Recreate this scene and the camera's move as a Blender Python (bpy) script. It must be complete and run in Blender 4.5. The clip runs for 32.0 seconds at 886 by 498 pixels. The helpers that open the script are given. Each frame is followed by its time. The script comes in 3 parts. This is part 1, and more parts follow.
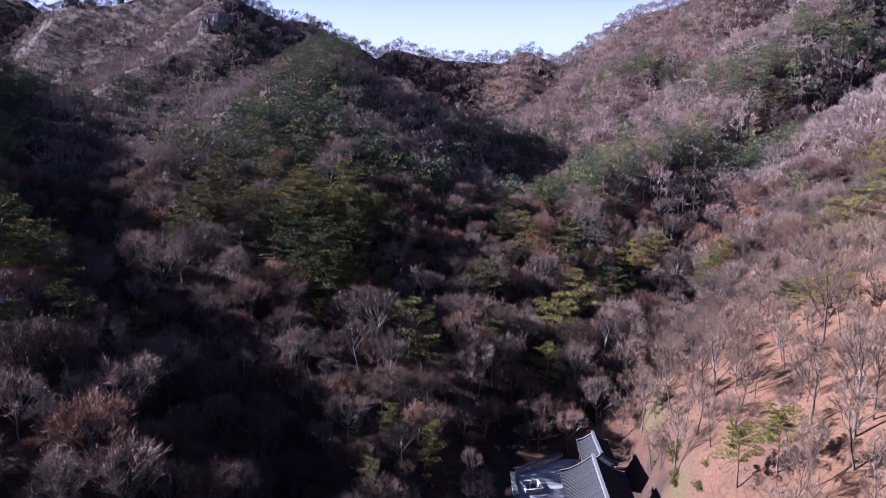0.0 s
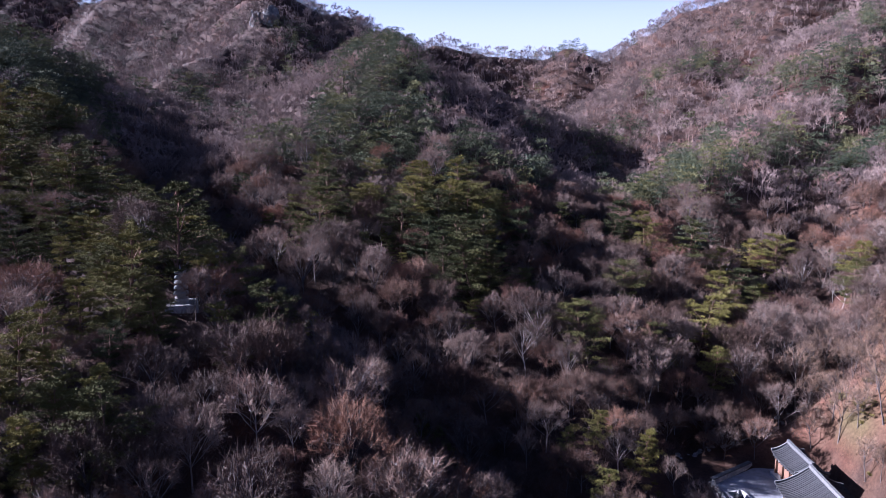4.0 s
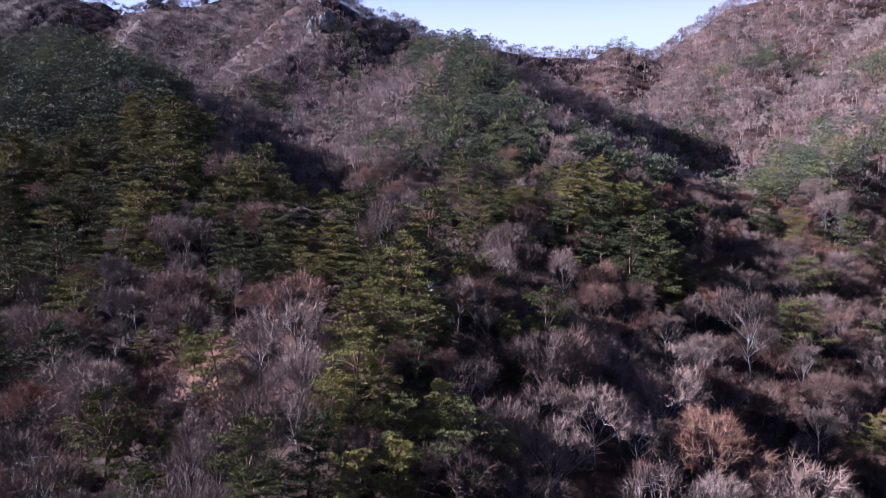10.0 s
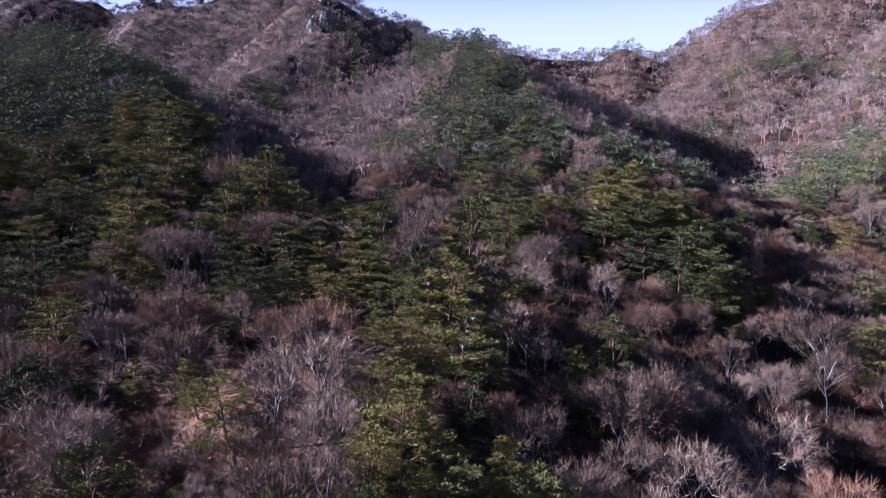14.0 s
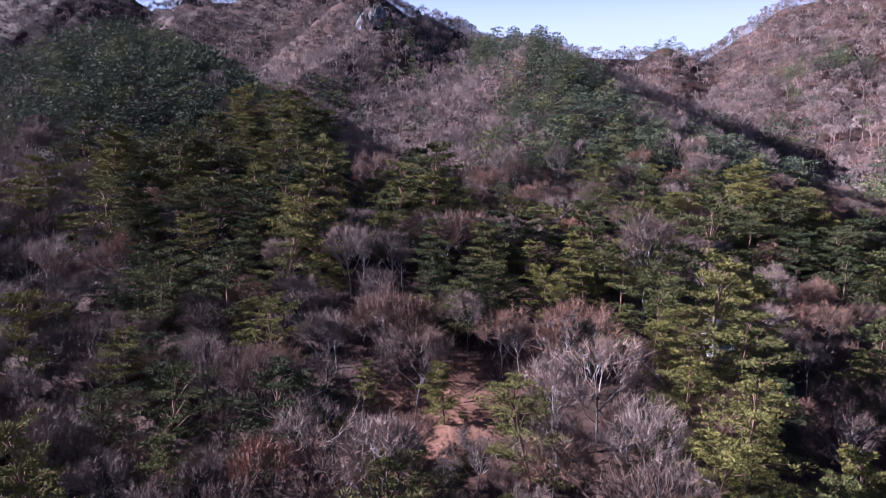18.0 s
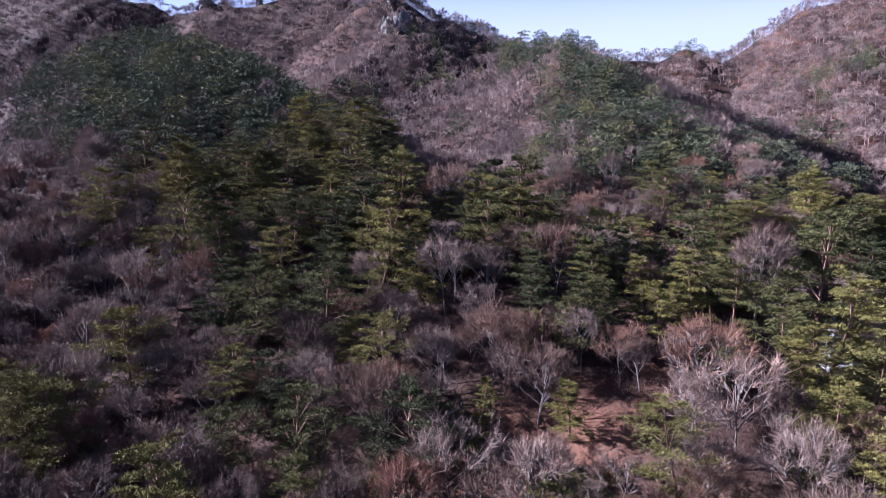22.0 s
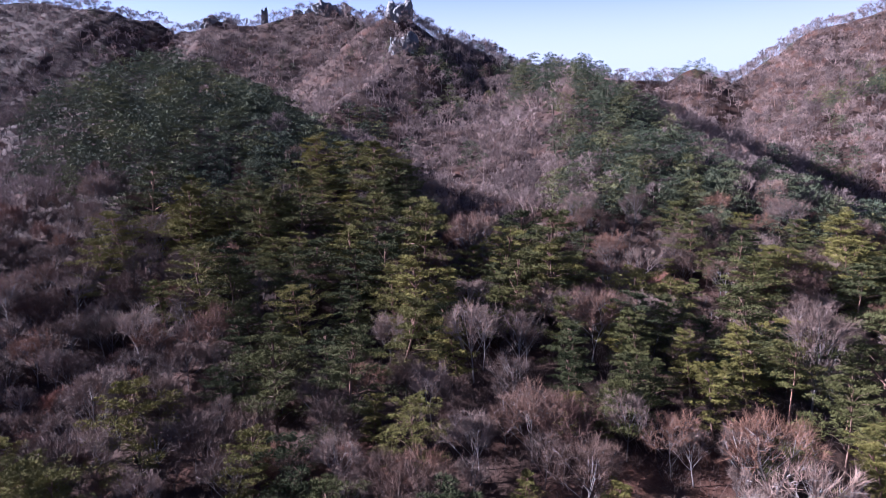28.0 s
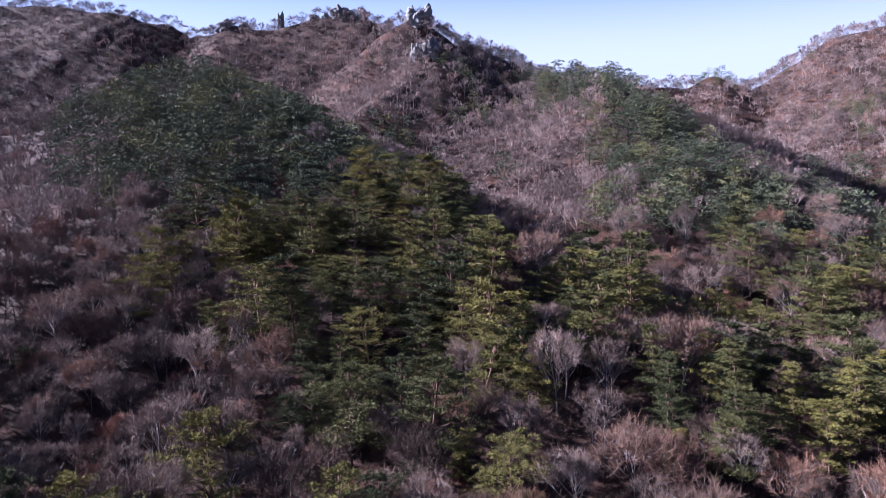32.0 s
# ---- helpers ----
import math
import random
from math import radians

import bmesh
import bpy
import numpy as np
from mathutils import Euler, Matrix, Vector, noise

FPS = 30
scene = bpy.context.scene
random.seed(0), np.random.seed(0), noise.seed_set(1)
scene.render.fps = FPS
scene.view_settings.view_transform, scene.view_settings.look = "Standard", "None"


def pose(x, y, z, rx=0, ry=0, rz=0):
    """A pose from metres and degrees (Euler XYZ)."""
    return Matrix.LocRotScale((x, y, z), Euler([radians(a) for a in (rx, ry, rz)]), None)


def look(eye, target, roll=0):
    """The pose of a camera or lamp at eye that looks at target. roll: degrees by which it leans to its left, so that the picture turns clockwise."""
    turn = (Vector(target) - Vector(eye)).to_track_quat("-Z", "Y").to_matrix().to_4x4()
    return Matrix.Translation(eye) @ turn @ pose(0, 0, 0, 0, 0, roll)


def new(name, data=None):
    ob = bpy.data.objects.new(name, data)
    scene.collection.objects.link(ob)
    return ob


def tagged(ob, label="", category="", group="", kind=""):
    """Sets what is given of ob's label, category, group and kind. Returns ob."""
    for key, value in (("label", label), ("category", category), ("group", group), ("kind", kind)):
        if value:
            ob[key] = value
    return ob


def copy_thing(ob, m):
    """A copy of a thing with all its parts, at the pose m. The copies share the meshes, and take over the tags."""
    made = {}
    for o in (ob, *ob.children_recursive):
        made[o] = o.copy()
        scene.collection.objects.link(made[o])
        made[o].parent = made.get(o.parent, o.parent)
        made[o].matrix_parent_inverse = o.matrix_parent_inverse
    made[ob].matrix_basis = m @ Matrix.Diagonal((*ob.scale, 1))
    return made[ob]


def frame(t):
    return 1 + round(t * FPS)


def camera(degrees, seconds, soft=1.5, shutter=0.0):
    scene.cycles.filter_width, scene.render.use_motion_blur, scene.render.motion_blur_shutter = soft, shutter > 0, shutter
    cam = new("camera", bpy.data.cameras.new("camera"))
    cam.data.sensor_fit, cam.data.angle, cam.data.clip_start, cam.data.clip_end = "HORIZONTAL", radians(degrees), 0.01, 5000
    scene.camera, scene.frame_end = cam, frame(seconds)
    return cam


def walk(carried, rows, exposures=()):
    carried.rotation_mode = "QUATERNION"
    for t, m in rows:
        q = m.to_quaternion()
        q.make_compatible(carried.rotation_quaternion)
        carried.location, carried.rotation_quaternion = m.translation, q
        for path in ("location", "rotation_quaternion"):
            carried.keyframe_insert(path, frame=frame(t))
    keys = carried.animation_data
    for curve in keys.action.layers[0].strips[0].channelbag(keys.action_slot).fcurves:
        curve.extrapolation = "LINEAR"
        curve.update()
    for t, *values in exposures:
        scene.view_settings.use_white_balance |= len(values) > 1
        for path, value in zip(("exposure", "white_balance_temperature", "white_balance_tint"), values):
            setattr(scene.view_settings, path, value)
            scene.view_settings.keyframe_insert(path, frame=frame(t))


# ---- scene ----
cam = camera(66.0, 32.0, soft=0.8)
METRES, EYE, TILT, LEAN, TURN = 130.0, 50.0, -9.0, 0.0, 0.0
ROWS = [
    (0.0, 0.0, 0.0, 0.0, 0.0, 0.0, 0.0),
    (0.5, -0.0155, 0.0065, 0.0004, -0.03, -0.01, -0.13),
    (1.0, -0.0344, 0.0117, 0.0007, -0.07, -0.02, -0.25),
    (1.5, -0.056, 0.0158, 0.0009, -0.1, -0.06, -0.36),
    (2.0, -0.0803, 0.0188, 0.0013, -0.1, -0.1, -0.45),
    (2.5, -0.1069, 0.0211, 0.0016, -0.1, -0.14, -0.52),
    (3.0, -0.1349, 0.0225, 0.0018, -0.05, -0.18, -0.52),
    (3.5, -0.1633, 0.0235, 0.0026, 0.01, -0.26, -0.51),
    (5.5, -0.2764, 0.0286, 0.0036, 0.09, -0.29, -0.22),
    (6.0, -0.3038, 0.0293, 0.0039, 0.08, -0.3, -0.12),
    (6.5, -0.3312, 0.0299, 0.0043, 0.07, -0.32, 0.01),
    (7.0, -0.3584, 0.0305, 0.0047, 0.08, -0.32, 0.13),
    (7.5, -0.3834, 0.031, 0.005, 0.12, -0.29, 0.27),
    (8.0, -0.4045, 0.0315, 0.0051, 0.16, -0.23, 0.44),
    (8.5, -0.4196, 0.0318, 0.0054, 0.18, -0.16, 0.58),
    (9.0, -0.4282, 0.0326, 0.0052, 0.21, -0.1, 0.71),
    (9.5, -0.4316, 0.036, 0.0057, 0.15, -0.1, 0.82),
    (10.0, -0.4328, 0.0441, 0.0066, 0.02, -0.08, 0.89),
    (10.5, -0.4332, 0.0569, 0.0083, -0.08, -0.04, 0.95),
    (11.0, -0.4332, 0.0724, 0.0102, -0.15, 0.02, 1.06),
    (11.5, -0.4331, 0.0881, 0.0125, -0.16, 0.12, 1.14),
    (12.0, -0.4335, 0.1016, 0.0144, -0.22, 0.2, 1.13),
    (12.5, -0.4376, 0.1126, 0.0163, -0.27, 0.24, 1.11),
    (13.0, -0.4456, 0.1217, 0.0178, -0.36, 0.27, 1.04),
    (13.5, -0.4573, 0.1294, 0.0185, -0.45, 0.29, 0.94),
    (15.5, -0.535, 0.1476, 0.0207, -0.62, 0.26, 0.56),
    (16.0, -0.5606, 0.1497, 0.0209, -0.68, 0.24, 0.49),
    (16.5, -0.5874, 0.1512, 0.0212, -0.67, 0.2, 0.49),
    (17.0, -0.6124, 0.1525, 0.0213, -0.63, 0.2, 0.54),
    (17.5, -0.6354, 0.1535, 0.0215, -0.61, 0.19, 0.58),
    (18.0, -0.6557, 0.1542, 0.0217, -0.56, 0.21, 0.64),
    (18.5, -0.6726, 0.1549, 0.0219, -0.51, 0.23, 0.72),
    (19.0, -0.6869, 0.1554, 0.022, -0.5, 0.23, 0.74),
    (19.5, -0.6993, 0.156, 0.0221, -0.47, 0.21, 0.79),
    (20.0, -0.7107, 0.1563, 0.022, -0.46, 0.22, 0.84),
    (20.5, -0.7206, 0.1567, 0.0218, -0.46, 0.22, 0.86),
    (21.0, -0.7292, 0.1566, 0.0237, -0.45, 0.21, 0.88),
    (21.5, -0.7368, 0.1559, 0.0297, -0.43, 0.19, 0.92),
    (22.0, -0.7437, 0.155, 0.0355, -0.42, 0.24, 0.94),
    (22.5, -0.7495, 0.1542, 0.0407, -0.4, 0.31, 0.94),
    (23.0, -0.7543, 0.1539, 0.043, -0.39, 0.41, 0.95),
    (23.5, -0.758, 0.1547, 0.0438, -0.39, 0.44, 0.97),
    (24.0, -0.7607, 0.1563, 0.0481, -0.4, 0.45, 0.94),
    (24.5, -0.7627, 0.1576, 0.0573, -0.4, 0.48, 0.92),
    (25.0, -0.7646, 0.1595, 0.0659, -0.4, 0.56, 0.89),
    (25.5, -0.766, 0.1619, 0.0705, -0.38, 0.69, 0.89),
    (26.0, -0.7669, 0.1653, 0.0741, -0.38, 0.75, 0.88),
    (26.5, -0.7679, 0.1701, 0.0782, -0.41, 0.83, 0.87),
    (28.5, -0.7705, 0.1992, 0.0895, -0.42, 1.05, 0.73),
    (29.0, -0.7751, 0.205, 0.0907, -0.47, 1.08, 0.63),
    (29.5, -0.7839, 0.2095, 0.0917, -0.51, 1.12, 0.58),
    (30.0, -0.7947, 0.2129, 0.0935, -0.5, 1.14, 0.53),
    (30.5, -0.8066, 0.2155, 0.0953, -0.5, 1.2, 0.49),
    (31.0, -0.8184, 0.2171, 0.0997, -0.47, 1.22, 0.47),
    (31.5, -0.8297, 0.2184, 0.1049, -0.44, 1.25, 0.46),
    (32.0, -0.8402, 0.2197, 0.1072, -0.39, 1.28, 0.47),
]
walk(cam, [(t, pose(0, 0, EYE, TILT, LEAN, TURN) @ pose(METRES * x, METRES * y, METRES * z, 90 + pitch, roll, yaw)) for t, x, y, z, yaw, pitch, roll in ROWS], [(0.0, 2.97, 4600, 24), (32.0, 2.97, 4600, 24)])


# ---- world, sun, exposure ----
SUN_TO = Vector((-0.87, 0.20, 0.43)).normalized()      # from the ground towards the sun
SUN_EL, SUN_AZ = math.asin(SUN_TO.z), math.atan2(SUN_TO.x, SUN_TO.y)
world = bpy.data.worlds.new("sky")
scene.world = world
world.use_nodes = True
wn = world.node_tree.nodes
sky = wn.new("ShaderNodeTexSky")
sky.sky_type, sky.sun_disc = "NISHITA", False
sky.sun_elevation, sky.sun_rotation = SUN_EL, SUN_AZ
sky.air_density, sky.dust_density, sky.ozone_density = 0.2, 0.3, 1.0
wn["Background"].inputs["Strength"].default_value = 0.05
way_up = wn.new("ShaderNodeSeparateXYZ")
world.node_tree.links.new(wn.new("ShaderNodeTexCoord").outputs["Generated"], way_up.inputs[0])
low_sky = wn.new("ShaderNodeMapRange")                  # pale winter haze all round the horizon
low_sky.interpolation_type = "SMOOTHSTEP"
for k, v in ((1, 0.12), (2, 0.30), (3, 0.95), (4, 0.0)):
    low_sky.inputs[k].default_value = v
world.node_tree.links.new(way_up.outputs["Z"], low_sky.inputs[0])
pale = wn.new("ShaderNodeMix")
pale.data_type = "RGBA"
pale.inputs[7].default_value = (2.6, 2.42, 2.4, 1)
world.node_tree.links.new(low_sky.outputs[0], pale.inputs[0])
world.node_tree.links.new(sky.outputs[0], pale.inputs[6])
world.node_tree.links.new(pale.outputs[2], wn["Background"].inputs["Color"])
sun_data = bpy.data.lights.new("sun", "SUN")
sun_data.energy, sun_data.angle, sun_data.color = 5.0, radians(0.6), (1.0, 0.83, 0.67)
sun = new("sun", sun_data)
sun.matrix_world = look(SUN_TO * 900, (0, 0, 0))


# ---- materials ----
def mat(name, rough=0.85, metal=0.0, spec=0.3):
    m = bpy.data.materials.new(name)
    m.use_nodes = True
    b = m.node_tree.nodes["Principled BSDF"]
    b.inputs["Roughness"].default_value, b.inputs["Metallic"].default_value = rough, metal
    b.inputs["Specular IOR Level"].default_value = spec
    return m, m.node_tree.nodes, m.node_tree.links, b


def ramp(nodes, links, source, stops):
    r = nodes.new("ShaderNodeValToRGB")
    while len(r.color_ramp.elements) < len(stops):
        r.color_ramp.elements.new(0.5)
    for e, (p, c) in zip(r.color_ramp.elements, stops):
        e.position, e.color = p, (*c, 1)
    links.new(source, r.inputs[0])
    return r.outputs[0]


def tex(nodes, links, scale, detail=4.0, rough=0.6, coords="Object", kind="ShaderNodeTexNoise"):
    c = nodes.new("ShaderNodeTexCoord")
    n = nodes.new(kind)
    n.inputs["Scale"].default_value = scale
    if kind == "ShaderNodeTexNoise":
        n.inputs["Detail"].default_value, n.inputs["Roughness"].default_value = detail, rough
    links.new(c.outputs[coords], n.inputs["Vector"])
    return n.outputs[0]


def mix(nodes, links, a, b, f, kind="MIX"):
    m = nodes.new("ShaderNodeMix")
    m.data_type, m.blend_type = "RGBA", kind
    for socket, v in ((m.inputs[0], f), (m.inputs[6], a), (m.inputs[7], b)):
        if isinstance(v, (int, float)):
            socket.default_value = v
        elif isinstance(v, tuple):
            socket.default_value = (*v, 1)
        else:
            links.new(v, socket)
    return m.outputs[2]


def bump(nodes, links, b, height, strength=0.5, dist=0.1):
    n = nodes.new("ShaderNodeBump")
    n.inputs["Strength"].default_value, n.inputs["Distance"].default_value = strength, dist
    links.new(height, n.inputs["Height"])
    links.new(n.outputs[0], b.inputs["Normal"])


def varied(name, stops, rough=0.9, grain=3.0, island=False, spec=0.2):
    """A surface whose tone runs over the stops from piece to piece, with a grain on top."""
    m, n, l, b = mat(name, rough, 0, spec)
    if island:                       # joined woods: one tone for each tree, kept on its faces
        which = n.new("ShaderNodeAttribute")
        which.attribute_name = "tone"
        src = which.outputs["Fac"]
    else:
        src = n.new("ShaderNodeObjectInfo").outputs["Random"]
    c = ramp(n, l, src, stops)
    g = ramp(n, l, tex(n, l, grain), [(0.3, (0.68, 0.68, 0.68)), (0.7, (1.2, 1.2, 1.2))])
    l.new(mix(n, l, c, g, 1.0, "MULTIPLY"), b.inputs["Base Color"])
    return m


def build_ground_material():
    m, n, l, b = mat("leaf_litter", 0.95, 0, 0.1)
    big = tex(n, l, 0.035, 5)
    mid = tex(n, l, 0.35, 6, 0.7)
    fine = tex(n, l, 3.0, 5, 0.7)
    c = ramp(n, l, big, [(0.35, (0.026, 0.017, 0.013)), (0.65, (0.048, 0.030, 0.022))])
    c = mix(n, l, c, ramp(n, l, mid, [(0.35, (0.55, 0.5, 0.5)), (0.65, (1.25, 1.2, 1.15))]), 1.0, "MULTIPLY")
    c = mix(n, l, c, ramp(n, l, fine, [(0.3, (0.6, 0.6, 0.6)), (0.7, (1.3, 1.3, 1.3))]), 1.0, "MULTIPLY")
    rust = ramp(n, l, tex(n, l, 0.11, 4), [(0.52, (0, 0, 0)), (0.68, (1, 1, 1))])
    c = mix(n, l, c, mix(n, l, c, (1.15, 0.85, 0.72), 1.0, "MULTIPLY"), rust)
    for name, tone in (("bank", (0.080, 0.043, 0.024)), ("earth", (0.10, 0.050, 0.031)), ("grass", (0.050, 0.038, 0.017))):
        where = n.new("ShaderNodeAttribute")
        where.attribute_name = name
        c = mix(n, l, c, mix(n, l, tone, ramp(n, l, fine, [(0.3, (0.55, 0.55, 0.55)), (0.7, (1.25, 1.25, 1.25))]), 1.0, "MULTIPLY"), where.outputs["Fac"])
    l.new(c, b.inputs["Base Color"])
    bump(n, l, b, fine, 0.6, 0.15)
    return m


LITTER = build_ground_material()
BARK = varied("bark", [(0, (0.065, 0.055, 0.051)), (0.6, (0.11, 0.094, 0.088)), (1, (0.18, 0.16, 0.15))], 0.95, 6)
TWIG = varied("bare_twigs", [(0, (0.050, 0.032, 0.024)), (0.45, (0.095, 0.064, 0.049)), (0.85, (0.165, 0.117, 0.090)), (1, (0.125, 0.072, 0.048))], 0.9, 0.8)
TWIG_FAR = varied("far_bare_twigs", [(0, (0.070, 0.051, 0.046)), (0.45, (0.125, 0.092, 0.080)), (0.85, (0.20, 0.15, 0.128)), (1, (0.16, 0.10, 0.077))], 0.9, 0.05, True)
NEEDLE = varied("pine_needles", [(0, (0.030, 0.034, 0.015)), (0.5, (0.062, 0.060, 0.020)), (1, (0.115, 0.100, 0.026))], 0.9, 1.2, spec=0.05)
# distant needles: greyer, bluer tones than NEEDLE, with aerial haze put into the colour
NEEDLE_HAZY = varied("far_pine_needles", [(0, (0.036, 0.043, 0.028)), (0.6, (0.062, 0.068, 0.038)), (1, (0.10, 0.095, 0.038))], 0.9, 0.08, True, 0.05)
TWIG_BROWN = varied("brown_twigs", [(0, (0.046, 0.028, 0.020)), (0.6, (0.095, 0.058, 0.040)), (1, (0.15, 0.078, 0.046))], 0.9, 0.8)
TWIG_RUST = varied("reddish_twigs", [(0, (0.055, 0.030, 0.021)), (0.6, (0.105, 0.056, 0.038)), (1, (0.145, 0.068, 0.041))], 0.9, 0.8)
TWIG_PINK = varied("fine_pinkish_twigs", [(0, (0.095, 0.060, 0.038)), (1, (0.15, 0.10, 0.066))], 0.9, 0.8)
BARK_PALE = varied("pale_bark", [(0, (0.10, 0.084, 0.075)), (1, (0.17, 0.147, 0.133))], 0.95, 6)
BARK_DARK = varied("dark_bark", [(0, (0.038, 0.030, 0.027)), (1, (0.070, 0.057, 0.050))], 0.95, 6)
BRUSH = varied("brush", [(0, (0.030, 0.020, 0.018)), (0.7, (0.050, 0.034, 0.028)), (1, (0.065, 0.038, 0.027))], 0.95, 0.6, True)
STRAW = varied("dead_grass", [(0, (0.040, 0.022, 0.014)), (0.6, (0.085, 0.050, 0.029)), (1, (0.13, 0.085, 0.048))], 0.95, 0.6, True)
PINE_BARK = varied("pine_bark", [(0, (0.09, 0.055, 0.04)), (1, (0.14, 0.08, 0.055))], 0.95, 6)
ROCK = varied("granite", [(0, (0.09, 0.086, 0.083)), (1, (0.14, 0.133, 0.127))], 0.9, 0.8)

# ---- the shape of the land ----
_rs = np.random.RandomState(7)
LATTICE = _rs.rand(256, 256)


def vnoise(x, y):
    xi, yi = np.floor(x).astype(int), np.floor(y).astype(int)
    fx, fy = x - xi, y - yi
    fx, fy = fx * fx * (3 - 2 * fx), fy * fy * (3 - 2 * fy)
    a, b = LATTICE[xi % 256, yi % 256], LATTICE[(xi + 1) % 256, yi % 256]
    c, d = LATTICE[xi % 256, (yi + 1) % 256], LATTICE[(xi + 1) % 256, (yi + 1) % 256]
    return (a + (b - a) * fx) * (1 - fy) + (c + (d - c) * fx) * fy


def fbm(x, y, n=4):
    total, amp = 0.0, 0.5
    for i in range(n):
        total = total + amp * (vnoise(x + 17.3 * i, y + 41.7 * i) - 0.5)
        x, y, amp = x * 2.03, y * 2.03, amp * 0.5
    return total


# crests of the ridges and spurs (x, y, z of the ground), how steep they fall to the left and right of their run, and the roundness of their backs
RIDGES = []
RIDGES.append(([(-300, 190, 42.0), (-235, 238, 66.0), (-190, 256, 81.1), (-150, 212, 67.4), (-115, 163, 50.1), (-92, 120, 36.1), (-68, 98, 32.0), (-54, 86, 27.9), (-38, 71, 21.2), (-22, 60, 11.0)], 1.11, 0.45, 6))  # left spur
RIDGES.append(([(-60, 90, 29.1), (-62, 70, 23.8), (-64, 50, 15.0), (-66, 20, 4.0)], 0.95, 0.42, 5))  # near nose
RIDGES.append(([(-85, 440, 119.1), (-68, 372, 98.0), (-55, 322, 88.7), (-45, 280, 80.8), (-34, 240, 60.0), (-22, 205, 49.6), (2, 180, 34.0), (18, 160, 22.0)], 1.00, 0.50, 5))  # middle spur
RIDGES.append(([(-45, 272, 73.0), (-48, 215, 53.0), (-46, 180, 40.5), (-40, 150, 30.5), (-30, 125, 21.0), (-10, 100, 12.0)], 0.35, 0.40, 9))  # middle flank
RIDGES.append(([(-16, 110, 15.0), (-6, 94, 13.1), (-4.5, 78, 11.5), (-6, 62, 7.0)], 0.85, 0.55, 4))  # low knoll
RIDGES.append(([(-121, 396, 127.0), (-116, 360, 105.1), (-134, 320, 84.9), (-152, 297, 68.9), (-150, 265, 46.0)], 0.62, 0.85, 5))  # crag spur
RIDGES.append(([(-116, 360, 106.4), (-106, 304, 72.0), (-95, 250, 52.2), (-84, 205, 40.6)], 0.50, 0.62, 8))  # crag flank
RIDGES.append(([(-600, 500, 172.0), (-395, 485, 158.0), (-300, 470, 149.0), (-262, 460, 130.0), (-226, 450, 139.0), (-205, 442, 134.0), (-175, 440, 140.0), (-154, 438, 142.0), (-139, 420, 121.0), (-121, 396, 132.0), (-102, 430, 125.0), (-85, 440, 120.0)], 0.90, 0.90, 4))  # main crest
RIDGES.append(([(-85, 440, 120.0), (-57, 437, 104.0), (-45, 436, 98.0), (-33, 436, 103.0), (6, 436, 98.0), (34, 436, 96.0), (49, 433, 103.2), (60, 433, 100.0), (70, 432, 96.0), (93, 432, 110.0), (118, 430, 121.9), (160, 405, 138.0), (240, 400, 155.0), (420, 380, 170.0)], 0.75, 0.72, 5))  # saddle crest
RIDGES.append(([(118, 430, 120.6), (86, 334, 81.5), (60, 270, 50.4), (42, 225, 32.4)], 0.62, 0.61, 7))  # right rib
RIDGES.append(([(240, 400, 150.0), (170, 320, 105.0), (120, 260, 73.7), (75, 215, 49.5), (50, 185, 40.5), (25, 155, 20.0)], 0.85, 0.57, 7))  # right spur
RIDGES.append(([(95, -40, 58.0), (100, 60, 61.0), (106, 120, 52.0), (150, 170, 79.0), (220, 230, 105.0), (330, 300, 140.0)], 0.66, 0.60, 6))  # bank ridge


def crest(points, left, right, rounded, x, y):
    best = np.full(np.shape(x), -1e9)
    for (ax, ay, az), (bx, by, bz) in zip(points, points[1:]):
        dx, dy = bx - ax, by - ay
        s = np.clip(((x - ax) * dx + (y - ay) * dy) / (dx * dx + dy * dy), 0, 1)
        d = np.hypot(x - ax - s * dx, y - ay - s * dy)
        steep = np.where(dx * (y - ay) - dy * (x - ax) > 0, left, right)
        best = np.maximum(best, az + s * (bz - az) - steep * (np.sqrt(d * d + rounded * rounded) - rounded))
    return best


GULLY = [(3.0, 40), (3.0, 72), (4.0, 86), (11, 95), (26, 100), (40, 110), (46, 132), (30, 165)]     # bed of the stream
YARD = (15.0, 72.0, 9.0, 16.5, 6.6)       # middle, half sizes and level of the temple yard


